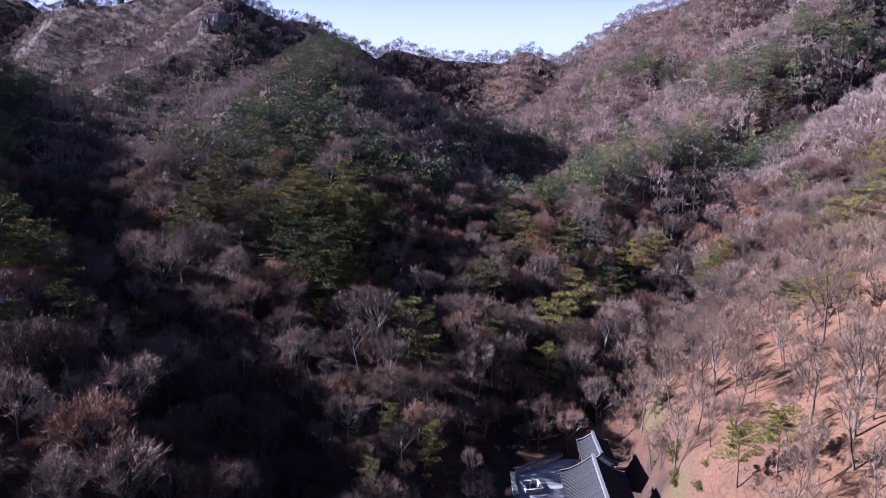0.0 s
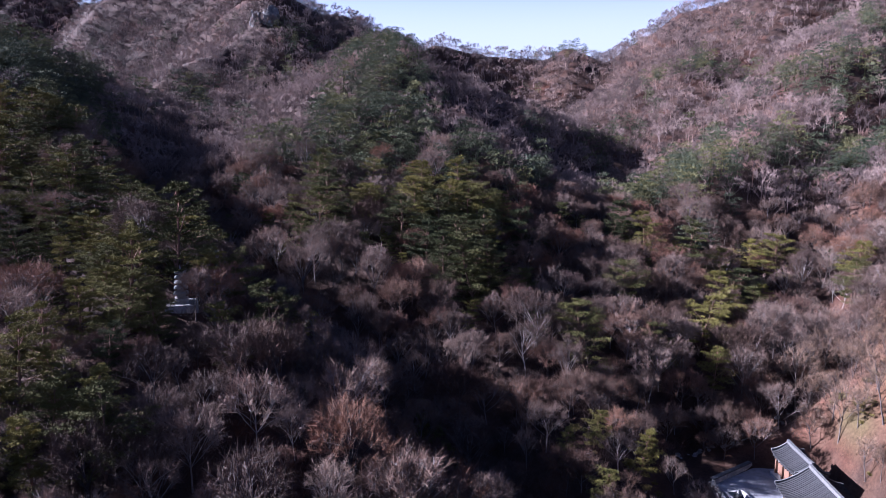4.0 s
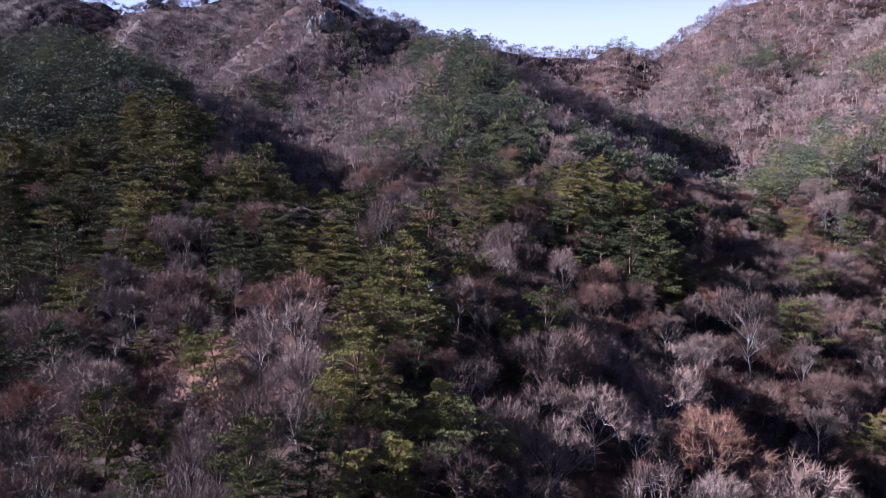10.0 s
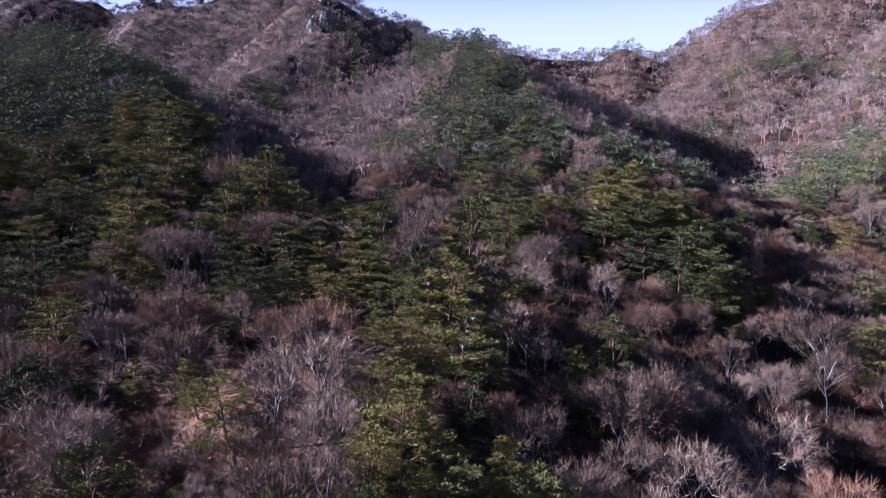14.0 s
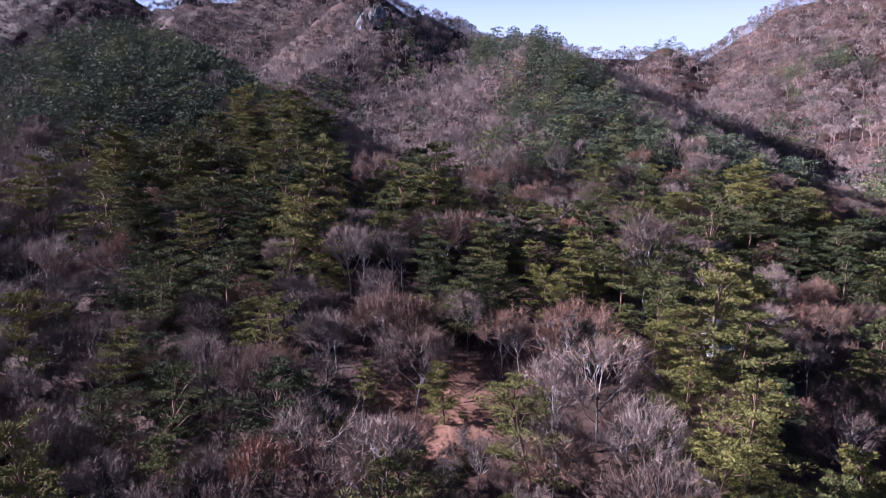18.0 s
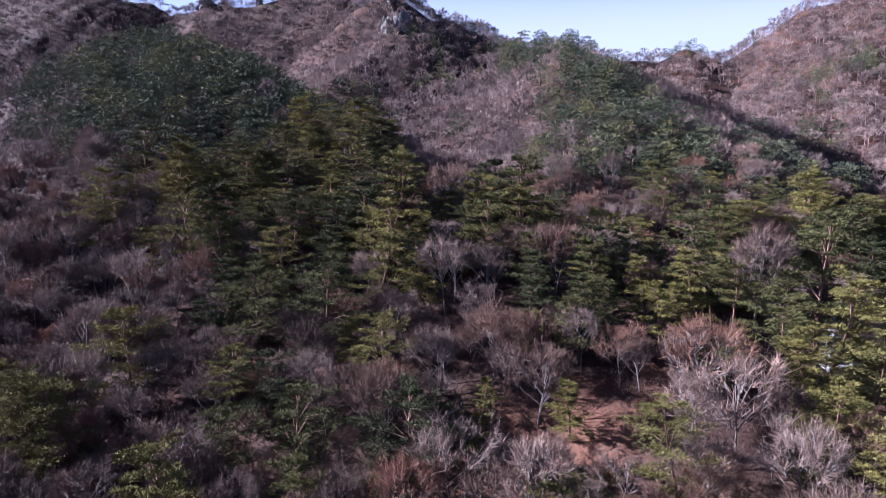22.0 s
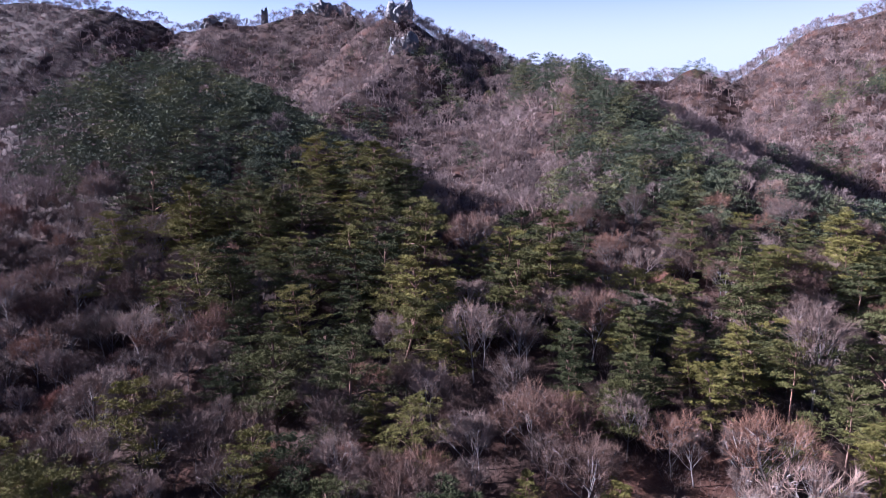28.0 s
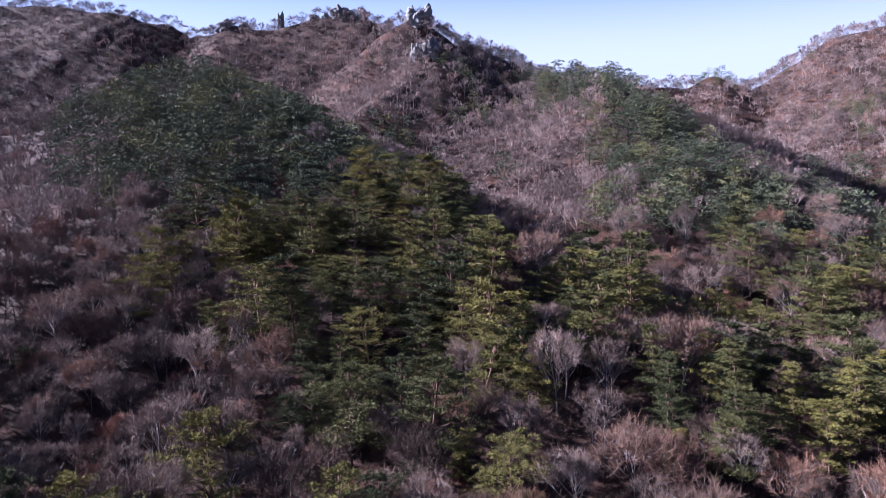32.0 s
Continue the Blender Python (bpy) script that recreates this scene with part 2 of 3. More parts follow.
def land(x, y):
    """Height of the ground at x, y (arrays)."""
    x, y = np.asarray(x, float), np.asarray(y, float)
    far = np.clip((y - 120) / 200, 0, 1)
    wx = x + (8 + 10 * far) * fbm(x / 45 + 3, y / 45, 3)
    wy = y + (8 + 10 * far) * fbm(x / 45 + 90, y / 45 + 50, 3)
    layers = [crest(p, a, b, r, wx, wy) for p, a, b, r in RIDGES]
    layers.append(5.0 + 0.075 * np.clip(y - 90, 0, 400) + 0.10 * np.clip(-70 - x, 0, 300))
    top = np.max(layers, axis=0)
    soft = 2.5
    h = top + soft * np.log(sum(np.exp((v - top) / soft) for v in layers))
    h = h + (4 + 8 * far) * fbm(x / 38, y / 38 + 9, 4)
    out = np.maximum(np.abs(x - YARD[0]) - YARD[2], np.abs(y - YARD[1]) - YARD[3])
    t = np.clip(out / 5, 0, 1)
    t = t * t * (3 - 2 * t)
    d = np.full(np.shape(x), 1e9)
    for (ax, ay), (bx, by) in zip(GULLY, GULLY[1:]):
        s = np.clip(((x - ax) * (bx - ax) + (y - ay) * (by - ay)) / ((bx - ax) ** 2 + (by - ay) ** 2), 0, 1)
        d = np.minimum(d, np.hypot(x - ax - s * (bx - ax), y - ay - s * (by - ay)))
    h = h - 3.6 * np.exp(-(d / 4.0) ** 2)
    return YARD[4] * (1 - t) + h * t


def at(x, y):
    return float(land(np.array([x]), np.array([y]))[0])


def mesh_from(name, verts, faces, materials, smooth=False, slots=None):
    me = bpy.data.meshes.new(name)
    me.from_pydata(verts, [], faces)
    for m in materials:
        me.materials.append(m)
    if slots is not None:
        me.polygons.foreach_set("material_index", slots)
    if smooth:
        me.polygons.foreach_set("use_smooth", [True] * len(me.polygons))
    return me


def soup(name, tris, material, other=None, others=0):
    """A mesh of loose triangles from an array n x 3 x 3; the first of them may be of another material."""
    n = len(tris)
    me = bpy.data.meshes.new(name)
    me.vertices.add(3 * n), me.loops.add(3 * n), me.polygons.add(n)
    me.vertices.foreach_set("co", np.ascontiguousarray(tris, dtype=np.float32).ravel())
    me.loops.foreach_set("vertex_index", np.arange(3 * n, dtype=np.int32))
    me.polygons.foreach_set("loop_start", np.arange(0, 3 * n, 3, dtype=np.int32))
    me.materials.append(material)
    if others:
        me.materials.append(other)
        me.polygons.foreach_set("material_index", (np.arange(n) < others).astype(np.int32))
    me.update(calc_edges=True)
    return me


def stretched(lo, hi, step, reach, grow=1.16):
    mid = list(np.arange(lo, hi + step, step))
    d, a, b = step, mid[0], mid[-1]
    while a > -reach or b < reach:
        d *= grow
        a, b = a - d, b + d
        mid = [a] + mid + [b]
    return np.array(mid)


def build_ground():
    gx, gy = stretched(-330, 290, 1.8, 4200), stretched(36, 480, 1.8, 4200)
    X, Y = np.meshgrid(gx, gy)
    Z = land(X, Y)
    w = len(gx)
    idx = np.arange(len(gx) * len(gy)).reshape(len(gy), w)
    quads = np.stack([idx[:-1, :-1], idx[:-1, 1:], idx[1:, 1:], idx[1:, :-1]], -1).reshape(-1, 4)
    me = mesh_from("ground", np.stack([X, Y, Z], -1).reshape(-1, 3).tolist(), quads.tolist(), [LITTER], True)
    for name, spots in (("bank", ((55, 60, 27, 55),)), ("earth", ((22, 91.5, 4, 1.6), (28, 95, 6, 1.3), (-87, 80, 9, 7))), ("grass", ((28.5, 86, 1.2, 3), (27, 72, 1.0, 3)))):
        w = np.zeros(X.shape)
        for cx, cy, rx, ry in spots:
            w = np.maximum(w, np.clip(1.6 - ((X - cx) / rx) ** 2 - ((Y - cy) / ry) ** 2 + 1.6 * fbm(X / 3, Y / 3, 3), 0, 1))
        me.attributes.new(name, "FLOAT", "POINT").data.foreach_set("value", w.ravel())
    return tagged(new("ground", me), "wooded valley ground under brown fallen leaves", "ground", kind="structure")


build_ground()


# ---- trees ----
def ring(p, d, r, sides):
    d = d / (np.linalg.norm(d) + 1e-9)
    u = np.cross(d, (0.3, 0.9, 0.1) if abs(d[2]) > 0.6 else (0, 0, 1))
    u /= np.linalg.norm(u) + 1e-9
    v = np.cross(d, u)
    return [p + r * (math.cos(a) * u + math.sin(a) * v) for a in np.arange(sides) * 2 * math.pi / sides]


def tube(verts, faces, points, radii, sides=4, root=None):
    """Adds a tapered tube along points to verts and faces; it may grow out of three corners (root). Returns its rings' corners."""
    rings = []
    for i, (p, r) in enumerate(zip(points, radii)):
        if i == 0 and root is not None:
            rings.append(root)
            continue
        rings.append(list(range(len(verts), len(verts) + sides)))
        verts.extend(ring(p, points[min(i + 1, len(points) - 1)] - points[max(i - 1, 0)], r, sides))
    for a, b in zip(rings, rings[1:]):
        for i in range(sides):
            j = (i + 1) % sides
            faces.append((a[i], a[j], b[j], b[i]))
    return rings


def side_of(verts, corners, way):
    """The three neighbouring corners of a ring that face a direction."""
    mid = sum(verts[c] for c in corners) / len(corners)
    k = max(range(len(corners)), key=lambda i: float(np.dot(verts[corners[i]] - mid, way)))
    return [corners[(k + j) % len(corners)] for j in (-1, 0, 1)]


def slivers(base, way, width, rng):
    """Thin triangles from base along way."""
    side = np.cross(way, rng.normal(size=way.shape))
    side *= (0.5 * width / (np.linalg.norm(side, axis=1) + 1e-9))[:, None]
    return np.stack([base - side, base + side, base + way], 1)


def bent(start, way, length, n, lift, rng, wobble=0.25):
    pts, d = [start], way / np.linalg.norm(way)
    for _ in range(n):
        d = d + rng.normal(size=3) * wobble * 0.5 + np.array((0, 0, lift))
        d /= np.linalg.norm(d)
        pts.append(pts[-1] + d * length / n)
    return pts


def dome(rng, middle, spread, fork, limbs, boughs, twigs, flat=0.85):
    """Limbs, boughs and twigs that fan out from forks on the trunk to a domed crown: limb ends, bough pieces, twig bases and ways."""
    k = np.arange(limbs)
    az, up = k * 2.4 + rng.rand(limbs) * 0.9, 0.10 + 0.88 * (k + rng.rand(limbs)) / limbs
    u = np.stack([np.cos(az) * np.sqrt(1 - up * up), np.sin(az) * np.sqrt(1 - up * up), up], 1)
    reach = rng.uniform(0.62, 1.12, limbs)
    tips = middle + spread * u * reach[:, None] * np.array((1, 1, flat))
    roots = np.stack([k * 0, k * 0, fork[0] + (fork[1] - fork[0]) * up], 1) + rng.normal(size=(limbs, 3)) * 0.05
    q = np.repeat(k, boughs)
    g = rng.uniform(0.35, 0.95, len(q))
    base = roots[q] + (tips - roots)[q] * g[:, None] + np.array((0, 0, 0.5)) * (g * (1 - g))[:, None]
    v = u[q] + rng.normal(size=(len(q), 3)) * 0.30 + np.array((0, 0, 0.15))
    v[:, 2] = np.abs(v[:, 2])
    v /= np.linalg.norm(v, axis=1)[:, None]
    ends = middle + spread * v * (reach[q] * rng.uniform(0.72, 1.04, len(q)))[:, None] * np.array((1, 1, flat))
    t = np.repeat(np.arange(len(q)), twigs)
    f = rng.uniform(0.30, 1.0, len(t))
    start = base[t] + (ends - base)[t] * f[:, None]
    out = start - middle + np.array((0, 0, 0.25 * spread))
    out /= np.linalg.norm(out, axis=1)[:, None] + 1e-9
    way = out * 0.7 + rng.normal(size=(len(t), 3)) * 0.52 + np.array((0, 0, 0.25))
    way /= np.linalg.norm(way, axis=1)[:, None]
    return roots, tips, base, ends, start, way


def bare_tree_meshes(seed, height=8.0, spread=2.9, limbs=10, low=0.2, flat=0.8, twigs=22, stout=0.013, bark=None, twig=None, boughs=12, fine=0.030):
    """Trunk with its limbs, and the domed crown of forked boughs and fine twigs, of a leafless tree."""
    rng = np.random.RandomState(seed)
    middle = np.array((rng.normal() * 0.2, rng.normal() * 0.2, height - flat * spread))
    trunk = bent(np.array((0, 0, -0.4)), middle + np.array((0, 0, 0.4)), middle[2] + 0.2 * spread, 6, 0.03, rng, 0.12)
    r0 = 0.95 * stout * height
    V, F = [], []
    rings = tube(V, F, trunk, np.linspace(r0, r0 * 0.4, len(trunk)), 5)
    roots, tips, base, ends, start, way = dome(rng, middle, spread, (height * low, middle[2]), limbs, boughs, twigs, flat)
    for root, tip in zip(roots, tips):
        k = int(np.argmin([abs(p[2] - root[2]) for p in trunk]))
        p0 = trunk[k]
        bow = np.array((0, 0, 0.14 * spread))
        pts = [p0, p0 + (tip - p0) * 0.35 + bow * 0.2 + rng.normal(size=3) * 0.08, p0 + (tip - p0) * 0.7 + bow * 0.5 + rng.normal(size=3) * 0.1, tip]
        tube(V, F, pts, np.linspace(r0 * 0.5, r0 * 0.14, 4), 3, side_of(V, rings[k], tip - p0))
    n = len(base)
    bend = base + (ends - base) * 0.5 + rng.normal(size=(n, 3)) * 0.12
    wide = 0.02 + 0.9 * fine
    lower = np.concatenate([slivers(base, (bend - base) * 1.15, np.full(n, wide), rng), slivers(bend, (ends - bend) * 1.1, np.full(n, wide * 0.8), rng),
                            slivers(bend, (ends - bend) * 0.8 + rng.normal(size=(n, 3)) * 0.35, np.full(n, wide * 0.7), rng)])
    finest = slivers(start, way * rng.uniform(0.35, 1.05, len(way))[:, None], fine * rng.uniform(0.6, 1.3, len(way)), rng)
    return mesh_from("trunk", V, F, [bark or BARK], True), soup("crown", np.concatenate([lower, finest]), twig or TWIG, bark or BARK, len(lower))


def tuft(centre, radius, n, size, rng, thick=0.5, width=0.30):
    """A cushion of needle sprays that point out and up from its domed top."""
    v = rng.normal(size=(n, 3))
    v[:, 2] = np.abs(v[:, 2]) * 0.9 - 0.15
    v /= np.linalg.norm(v, axis=1)[:, None]
    base = centre + v * (radius * rng.uniform(0.55, 1.0, n))[:, None] * np.array((1, 1, thick))
    way = v * np.array((1, 1, 0.55)) + rng.normal(size=(n, 3)) * 0.30 + np.array((0, 0, 0.22))
    way *= (size * rng.uniform(0.6, 1.3, n) / np.linalg.norm(way, axis=1))[:, None]
    return slivers(base, way, size * width * rng.uniform(0.7, 1.3, n), rng)


def pine_profile(f, low):
    """How far the branches reach at a share f of the height: widest in the lower third, rounded at the top."""
    g = (f - low) / (1 - low)
    return math.sqrt(max(0.03, 1 - ((g - 0.28) / 0.74) ** 2))


def pine_meshes(seed, height=9.0, spread=2.4, low=0.2, tiers=7, dense=85, droop=0.10):
    """Trunk with tiers of branches, and flat feathery sprays of needles along them with gaps between the tiers."""
    rng = np.random.RandomState(seed)
    trunk = bent(np.array((0, 0, -0.4)), np.array((rng.normal() * 0.08, rng.normal() * 0.08, 1)), height, 7, 0.08, rng, 0.16)
    r0 = 0.017 * height
    V, F, tufts = [], [], []
    rings = tube(V, F, trunk, np.linspace(r0, r0 * 0.2, 8), 5)
    for i in range(tiers):
        for j in range(4):
            f = min(0.985, low + (1 - low) * (i + 0.35 + 0.35 * rng.rand()) / tiers)
            k = min(int(f * 7), 6)
            s = trunk[k] + (trunk[k + 1] - trunk[k]) * (f * 7 - k)
            az = i * 0.9 + j * math.pi / 2 + rng.rand() * 0.9
            length = spread * pine_profile(f, low) * rng.choice((0.45, 0.8, 1.0, 1.2))
            pts = bent(s, np.array((math.cos(az), math.sin(az), 0.40 * f - droop)), length, 3, 0.05, rng, 0.2)
            tube(V, F, pts, np.linspace(r0 * 0.3, r0 * 0.08, 4), 3, side_of(V, rings[k], pts[1] - pts[0]))
            across = np.array((-math.sin(az), math.cos(az), 0.0))
            for g, off in ((0.35, 0.0), (0.58, 0.22), (0.62, -0.22), (0.82, 0.16), (0.86, -0.16), (1.03, 0.0)):
                e = min(g, 1.0) * 3
                q = min(int(e), 2)
                c = pts[q] + (pts[q + 1] - pts[q]) * (e - q + 3 * (g - min(g, 1.0))) + across * off * length * rng.uniform(0.6, 1.2) + rng.normal(size=3) * 0.08
                tufts.append(tuft(c, 0.20 + 0.11 * length, dense, 0.19, rng, 0.42, 0.28))
    tufts.append(tuft(trunk[-1], 0.35, dense, 0.19, rng, 0.9, 0.28))
    return mesh_from("trunk", V, F, [PINE_BARK], True), soup("crown", np.concatenate(tufts), NEEDLE)


def far_bare(seed, limbs, boughs, twigs, width, reach):
    """A domed leafless crown on a forked trunk."""
    rng = np.random.RandomState(seed)
    middle, spread = np.array((rng.normal() * 0.2, rng.normal() * 0.2, 4.1 + 0.5 * rng.rand())), 3.1 + 0.4 * rng.rand()
    roots, tips, base, ends, start, way = dome(rng, middle, spread, (1.6, 4.0), limbs, boughs, twigs)
    t = [slivers(np.array(((0, 0, -0.4), (0.05, 0, -0.4))), np.array(((0.2, 0.1, 5.5), (-0.2, 0.1, 5.2))), np.array((0.28, 0.24)), rng),
         slivers(roots, tips - roots, np.full(limbs, 0.09 + 0.5 * width), rng), slivers(base, ends - base, np.full(len(base), 0.03 + 0.7 * width), rng),
         slivers(start, way * (reach * rng.uniform(0.6, 1.3, len(way)))[:, None], width * rng.uniform(0.6, 1.4, len(way)), rng)]
    return np.concatenate(t)


def far_pine(seed, branches, n, size):
    """A rounded pine of cushioned needle sprays."""
    rng = np.random.RandomState(seed)
    t = [slivers(np.zeros((3, 3)), np.tile((0.0, 0.0, 7.0), (3, 1)), np.full(3, 0.3), rng)]
    for i in range(branches):
        f = 0.2 + 0.8 * (i + rng.rand() * 0.8) / branches
        a = i * 2.4 + rng.rand()
        r = 2.3 * pine_profile(f, 0.2) * rng.uniform(0.55, 1.15)
        t.append(tuft(np.array((math.cos(a) * r, math.sin(a) * r, 7.2 * f + rng.normal() * 0.2)), 0.85 + 0.4 * rng.rand(), n, size, rng, 0.55, 0.4))
    return np.concatenate(t)


# stands of pine: middle, half sizes, share of pines
PINE_STANDS = [
    (-182, 242, 36, 38, 0.9), (-160, 200, 30, 32, 0.9), (-132, 165, 26, 24, 0.9), (-118, 132, 16, 24, 0.85), (-95, 118, 22, 9, 0.75),
    (-76, 96, 15, 7, 0.68), (-62, 84, 8, 7, 0.85), (-61, 64, 7, 13, 0.7), (-50, 305, 20, 32, 0.9), (-48, 230, 18, 32, 0.88),
    (-48, 185, 20, 16, 0.8), (-36, 150, 22, 16, 0.6), (-20, 178, 18, 16, 0.55), (113, 256, 22, 16, 0.8), (36, 186, 18, 13, 0.9), (90, 334, 18, 16, 0.7), (50, 432, 12, 12, 0.95),
    (-22, 128, 14, 12, 0.45), (-90, 350, 32, 14, 0.5), (66, 200, 30, 20, 0.4), (164, 298, 22, 16, 0.6),
]
# glades where few trees stand: middle and half sizes
GLADES = [(-86, 79, 10, 7), (-1, 80, 7, 7)]
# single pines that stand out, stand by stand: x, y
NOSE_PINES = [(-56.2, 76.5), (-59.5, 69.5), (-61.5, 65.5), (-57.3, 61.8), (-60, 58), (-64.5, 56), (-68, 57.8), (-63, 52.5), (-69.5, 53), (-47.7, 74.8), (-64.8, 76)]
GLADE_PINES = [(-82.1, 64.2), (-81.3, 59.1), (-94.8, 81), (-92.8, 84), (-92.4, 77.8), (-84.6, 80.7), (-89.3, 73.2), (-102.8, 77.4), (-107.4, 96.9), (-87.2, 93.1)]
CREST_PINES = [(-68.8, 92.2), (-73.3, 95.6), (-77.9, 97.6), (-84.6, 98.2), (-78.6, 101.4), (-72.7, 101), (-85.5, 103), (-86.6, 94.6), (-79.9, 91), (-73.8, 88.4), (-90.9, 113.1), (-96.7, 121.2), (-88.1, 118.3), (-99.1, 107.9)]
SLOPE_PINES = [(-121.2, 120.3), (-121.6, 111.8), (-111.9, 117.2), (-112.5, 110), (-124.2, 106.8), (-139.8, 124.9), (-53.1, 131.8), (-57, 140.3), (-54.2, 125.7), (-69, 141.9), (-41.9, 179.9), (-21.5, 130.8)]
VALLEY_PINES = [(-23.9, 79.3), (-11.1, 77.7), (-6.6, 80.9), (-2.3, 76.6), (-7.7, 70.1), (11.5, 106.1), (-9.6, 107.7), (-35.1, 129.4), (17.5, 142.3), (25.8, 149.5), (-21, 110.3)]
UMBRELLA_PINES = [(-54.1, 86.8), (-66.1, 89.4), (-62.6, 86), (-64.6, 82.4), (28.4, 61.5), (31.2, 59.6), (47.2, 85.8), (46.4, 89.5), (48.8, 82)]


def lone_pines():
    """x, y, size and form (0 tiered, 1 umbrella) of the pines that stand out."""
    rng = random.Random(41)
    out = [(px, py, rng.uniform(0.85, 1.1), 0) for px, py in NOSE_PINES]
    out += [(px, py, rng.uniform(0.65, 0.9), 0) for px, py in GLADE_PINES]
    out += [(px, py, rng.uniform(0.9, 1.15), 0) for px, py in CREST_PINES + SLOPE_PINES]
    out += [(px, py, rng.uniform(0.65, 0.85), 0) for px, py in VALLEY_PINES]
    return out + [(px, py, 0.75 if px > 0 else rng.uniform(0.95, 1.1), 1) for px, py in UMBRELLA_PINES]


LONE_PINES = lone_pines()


def pine_share(x, y):
    s = np.full(np.shape(x), 0.04)
    for cx, cy, rx, ry, p in PINE_STANDS:
        d = ((x - cx) / rx) ** 2 + ((y - cy) / ry) ** 2
        s = np.maximum(s, p * np.clip(1.7 - d, 0, 1))
    return s + 0.65 * fbm(x / 22 + 7, y / 22, 3)


def scatter():
    """Places of all the trees: x, y, whether a pine, size, turn."""
    rng = np.random.RandomState(11)
    x, y = [], []
    for step, where in ((3.9, 0), (3.7, 1), (4.7, 2)):
        X, Y = np.meshgrid(np.arange(-500, 330, step), np.arange(40, 510, step))
        px, py = X.ravel() + rng.uniform(-0.5, 0.5, X.size) * step * 0.9, Y.ravel() + rng.uniform(-0.5, 0.5, X.size) * step * 0.9
        zone = np.where(py > 215, 2, np.where((px > 24) & (py < 108), 1, 0))
        x.append(px[zone == where])
        y.append(py[zone == where])
    x, y = np.concatenate(x), np.concatenate(y)
    keep = (x > -100 - 0.78 * y) & (x < 15 + 0.72 * y)
    keep &= ~((x > 5) & (x < 25.5) & (y > 52) & (y < 89.5))
    keep &= ~((y > 450) & (x > -100))
    for cx, cy, rx, ry in GLADES:
        keep &= ~((((x - cx) / rx) ** 2 + ((y - cy) / ry) ** 2 < 1) & (rng.rand(x.size) < 0.65))
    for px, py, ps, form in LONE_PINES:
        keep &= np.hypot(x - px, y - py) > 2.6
    x, y = x[keep], y[keep]
    pine = rng.rand(x.size) < pine_share(x, y)
    pine &= ~((x > 22) & (y < 96))
    size = np.where(pine, rng.uniform(0.65, 1.25, x.size) * np.where(y > 175, 1.2, 1.08), rng.uniform(0.65, 1.25, x.size))
    size *= np.where((x > -18) & (x < 6) & (y > 58) & (y < 98), 0.75, 1.0)
    size *= np.where(y > 330, np.where(pine, 0.66, 0.95), 1.0)
    size *= np.where((y > 420) & (x < -88), 0.9, 1.0)      # low growth on the rocky crest
    return x, y, pine, size, rng.rand(x.size) * 2 * math.pi


def grown(label, category, group, meshes, name):
    root = tagged(new(name), label, category, group)
    for me in meshes:
        p = new(me.name, me)
        p.parent = root
    return root


def undergrowth():
    """Brush on the floor of the near woods."""
    rng = np.random.RandomState(17)
    chunks = []
    for step, lo, hi, n, width in ((2.1, 46, 125, 48, 0.045), (3.0, 125, 215, 30, 0.065)):
        X, Y = np.meshgrid(np.arange(-250, 150, step), np.arange(lo, hi, step))
        x, y = X.ravel() + rng.uniform(-1, 1, X.size) * step * 0.5, Y.ravel() + rng.uniform(-1, 1, X.size) * step * 0.5
        keep = (x > -75 - 0.75 * y) & (x < 15 + 0.7 * y) & ~((x > 6) & (x < 60) & (y < 91)) & (fbm(x / 9, y / 9, 3) > -0.2)
        for cx, cy, rx, ry in GLADES:
            keep &= ((x - cx) / rx) ** 2 + ((y - cy) / ry) ** 2 > rng.uniform(0, 1.2, x.size)
        x, y = np.repeat(x[keep], n), np.repeat(y[keep], n)
        a, r = rng.rand(x.size) * 2 * math.pi, np.sqrt(rng.rand(x.size)) * step * 0.5
        base = np.stack([x + np.cos(a) * r, y + np.sin(a) * r, x * 0], 1)
        base[:, 2] = land(base[:, 0], base[:, 1]) - 0.05 + rng.rand(x.size) * 1.5
        way = np.stack([np.cos(a) * 0.5, np.sin(a) * 0.5, x * 0 + 0.8], 1) + rng.normal(size=(x.size, 3)) * 0.45
        way *= (rng.uniform(0.5, 1.4, x.size) / np.linalg.norm(way, axis=1))[:, None]
        chunks.append(slivers(base, way, width * rng.uniform(0.6, 1.4, x.size), rng))
    me = soup("undergrowth", np.concatenate(chunks), BRUSH)
    spots = np.concatenate([c[:, 0, :2] for c in chunks])
    me.attributes.new("tone", "FLOAT", "FACE").data.foreach_set("value", np.clip(0.5 + 1.6 * fbm(spots[:, 0] / 5, spots[:, 1] / 5, 2), 0, 1))
    tagged(new("undergrowth", me), "brown leafless brush on the forest floor", "undergrowth", kind="stuff")


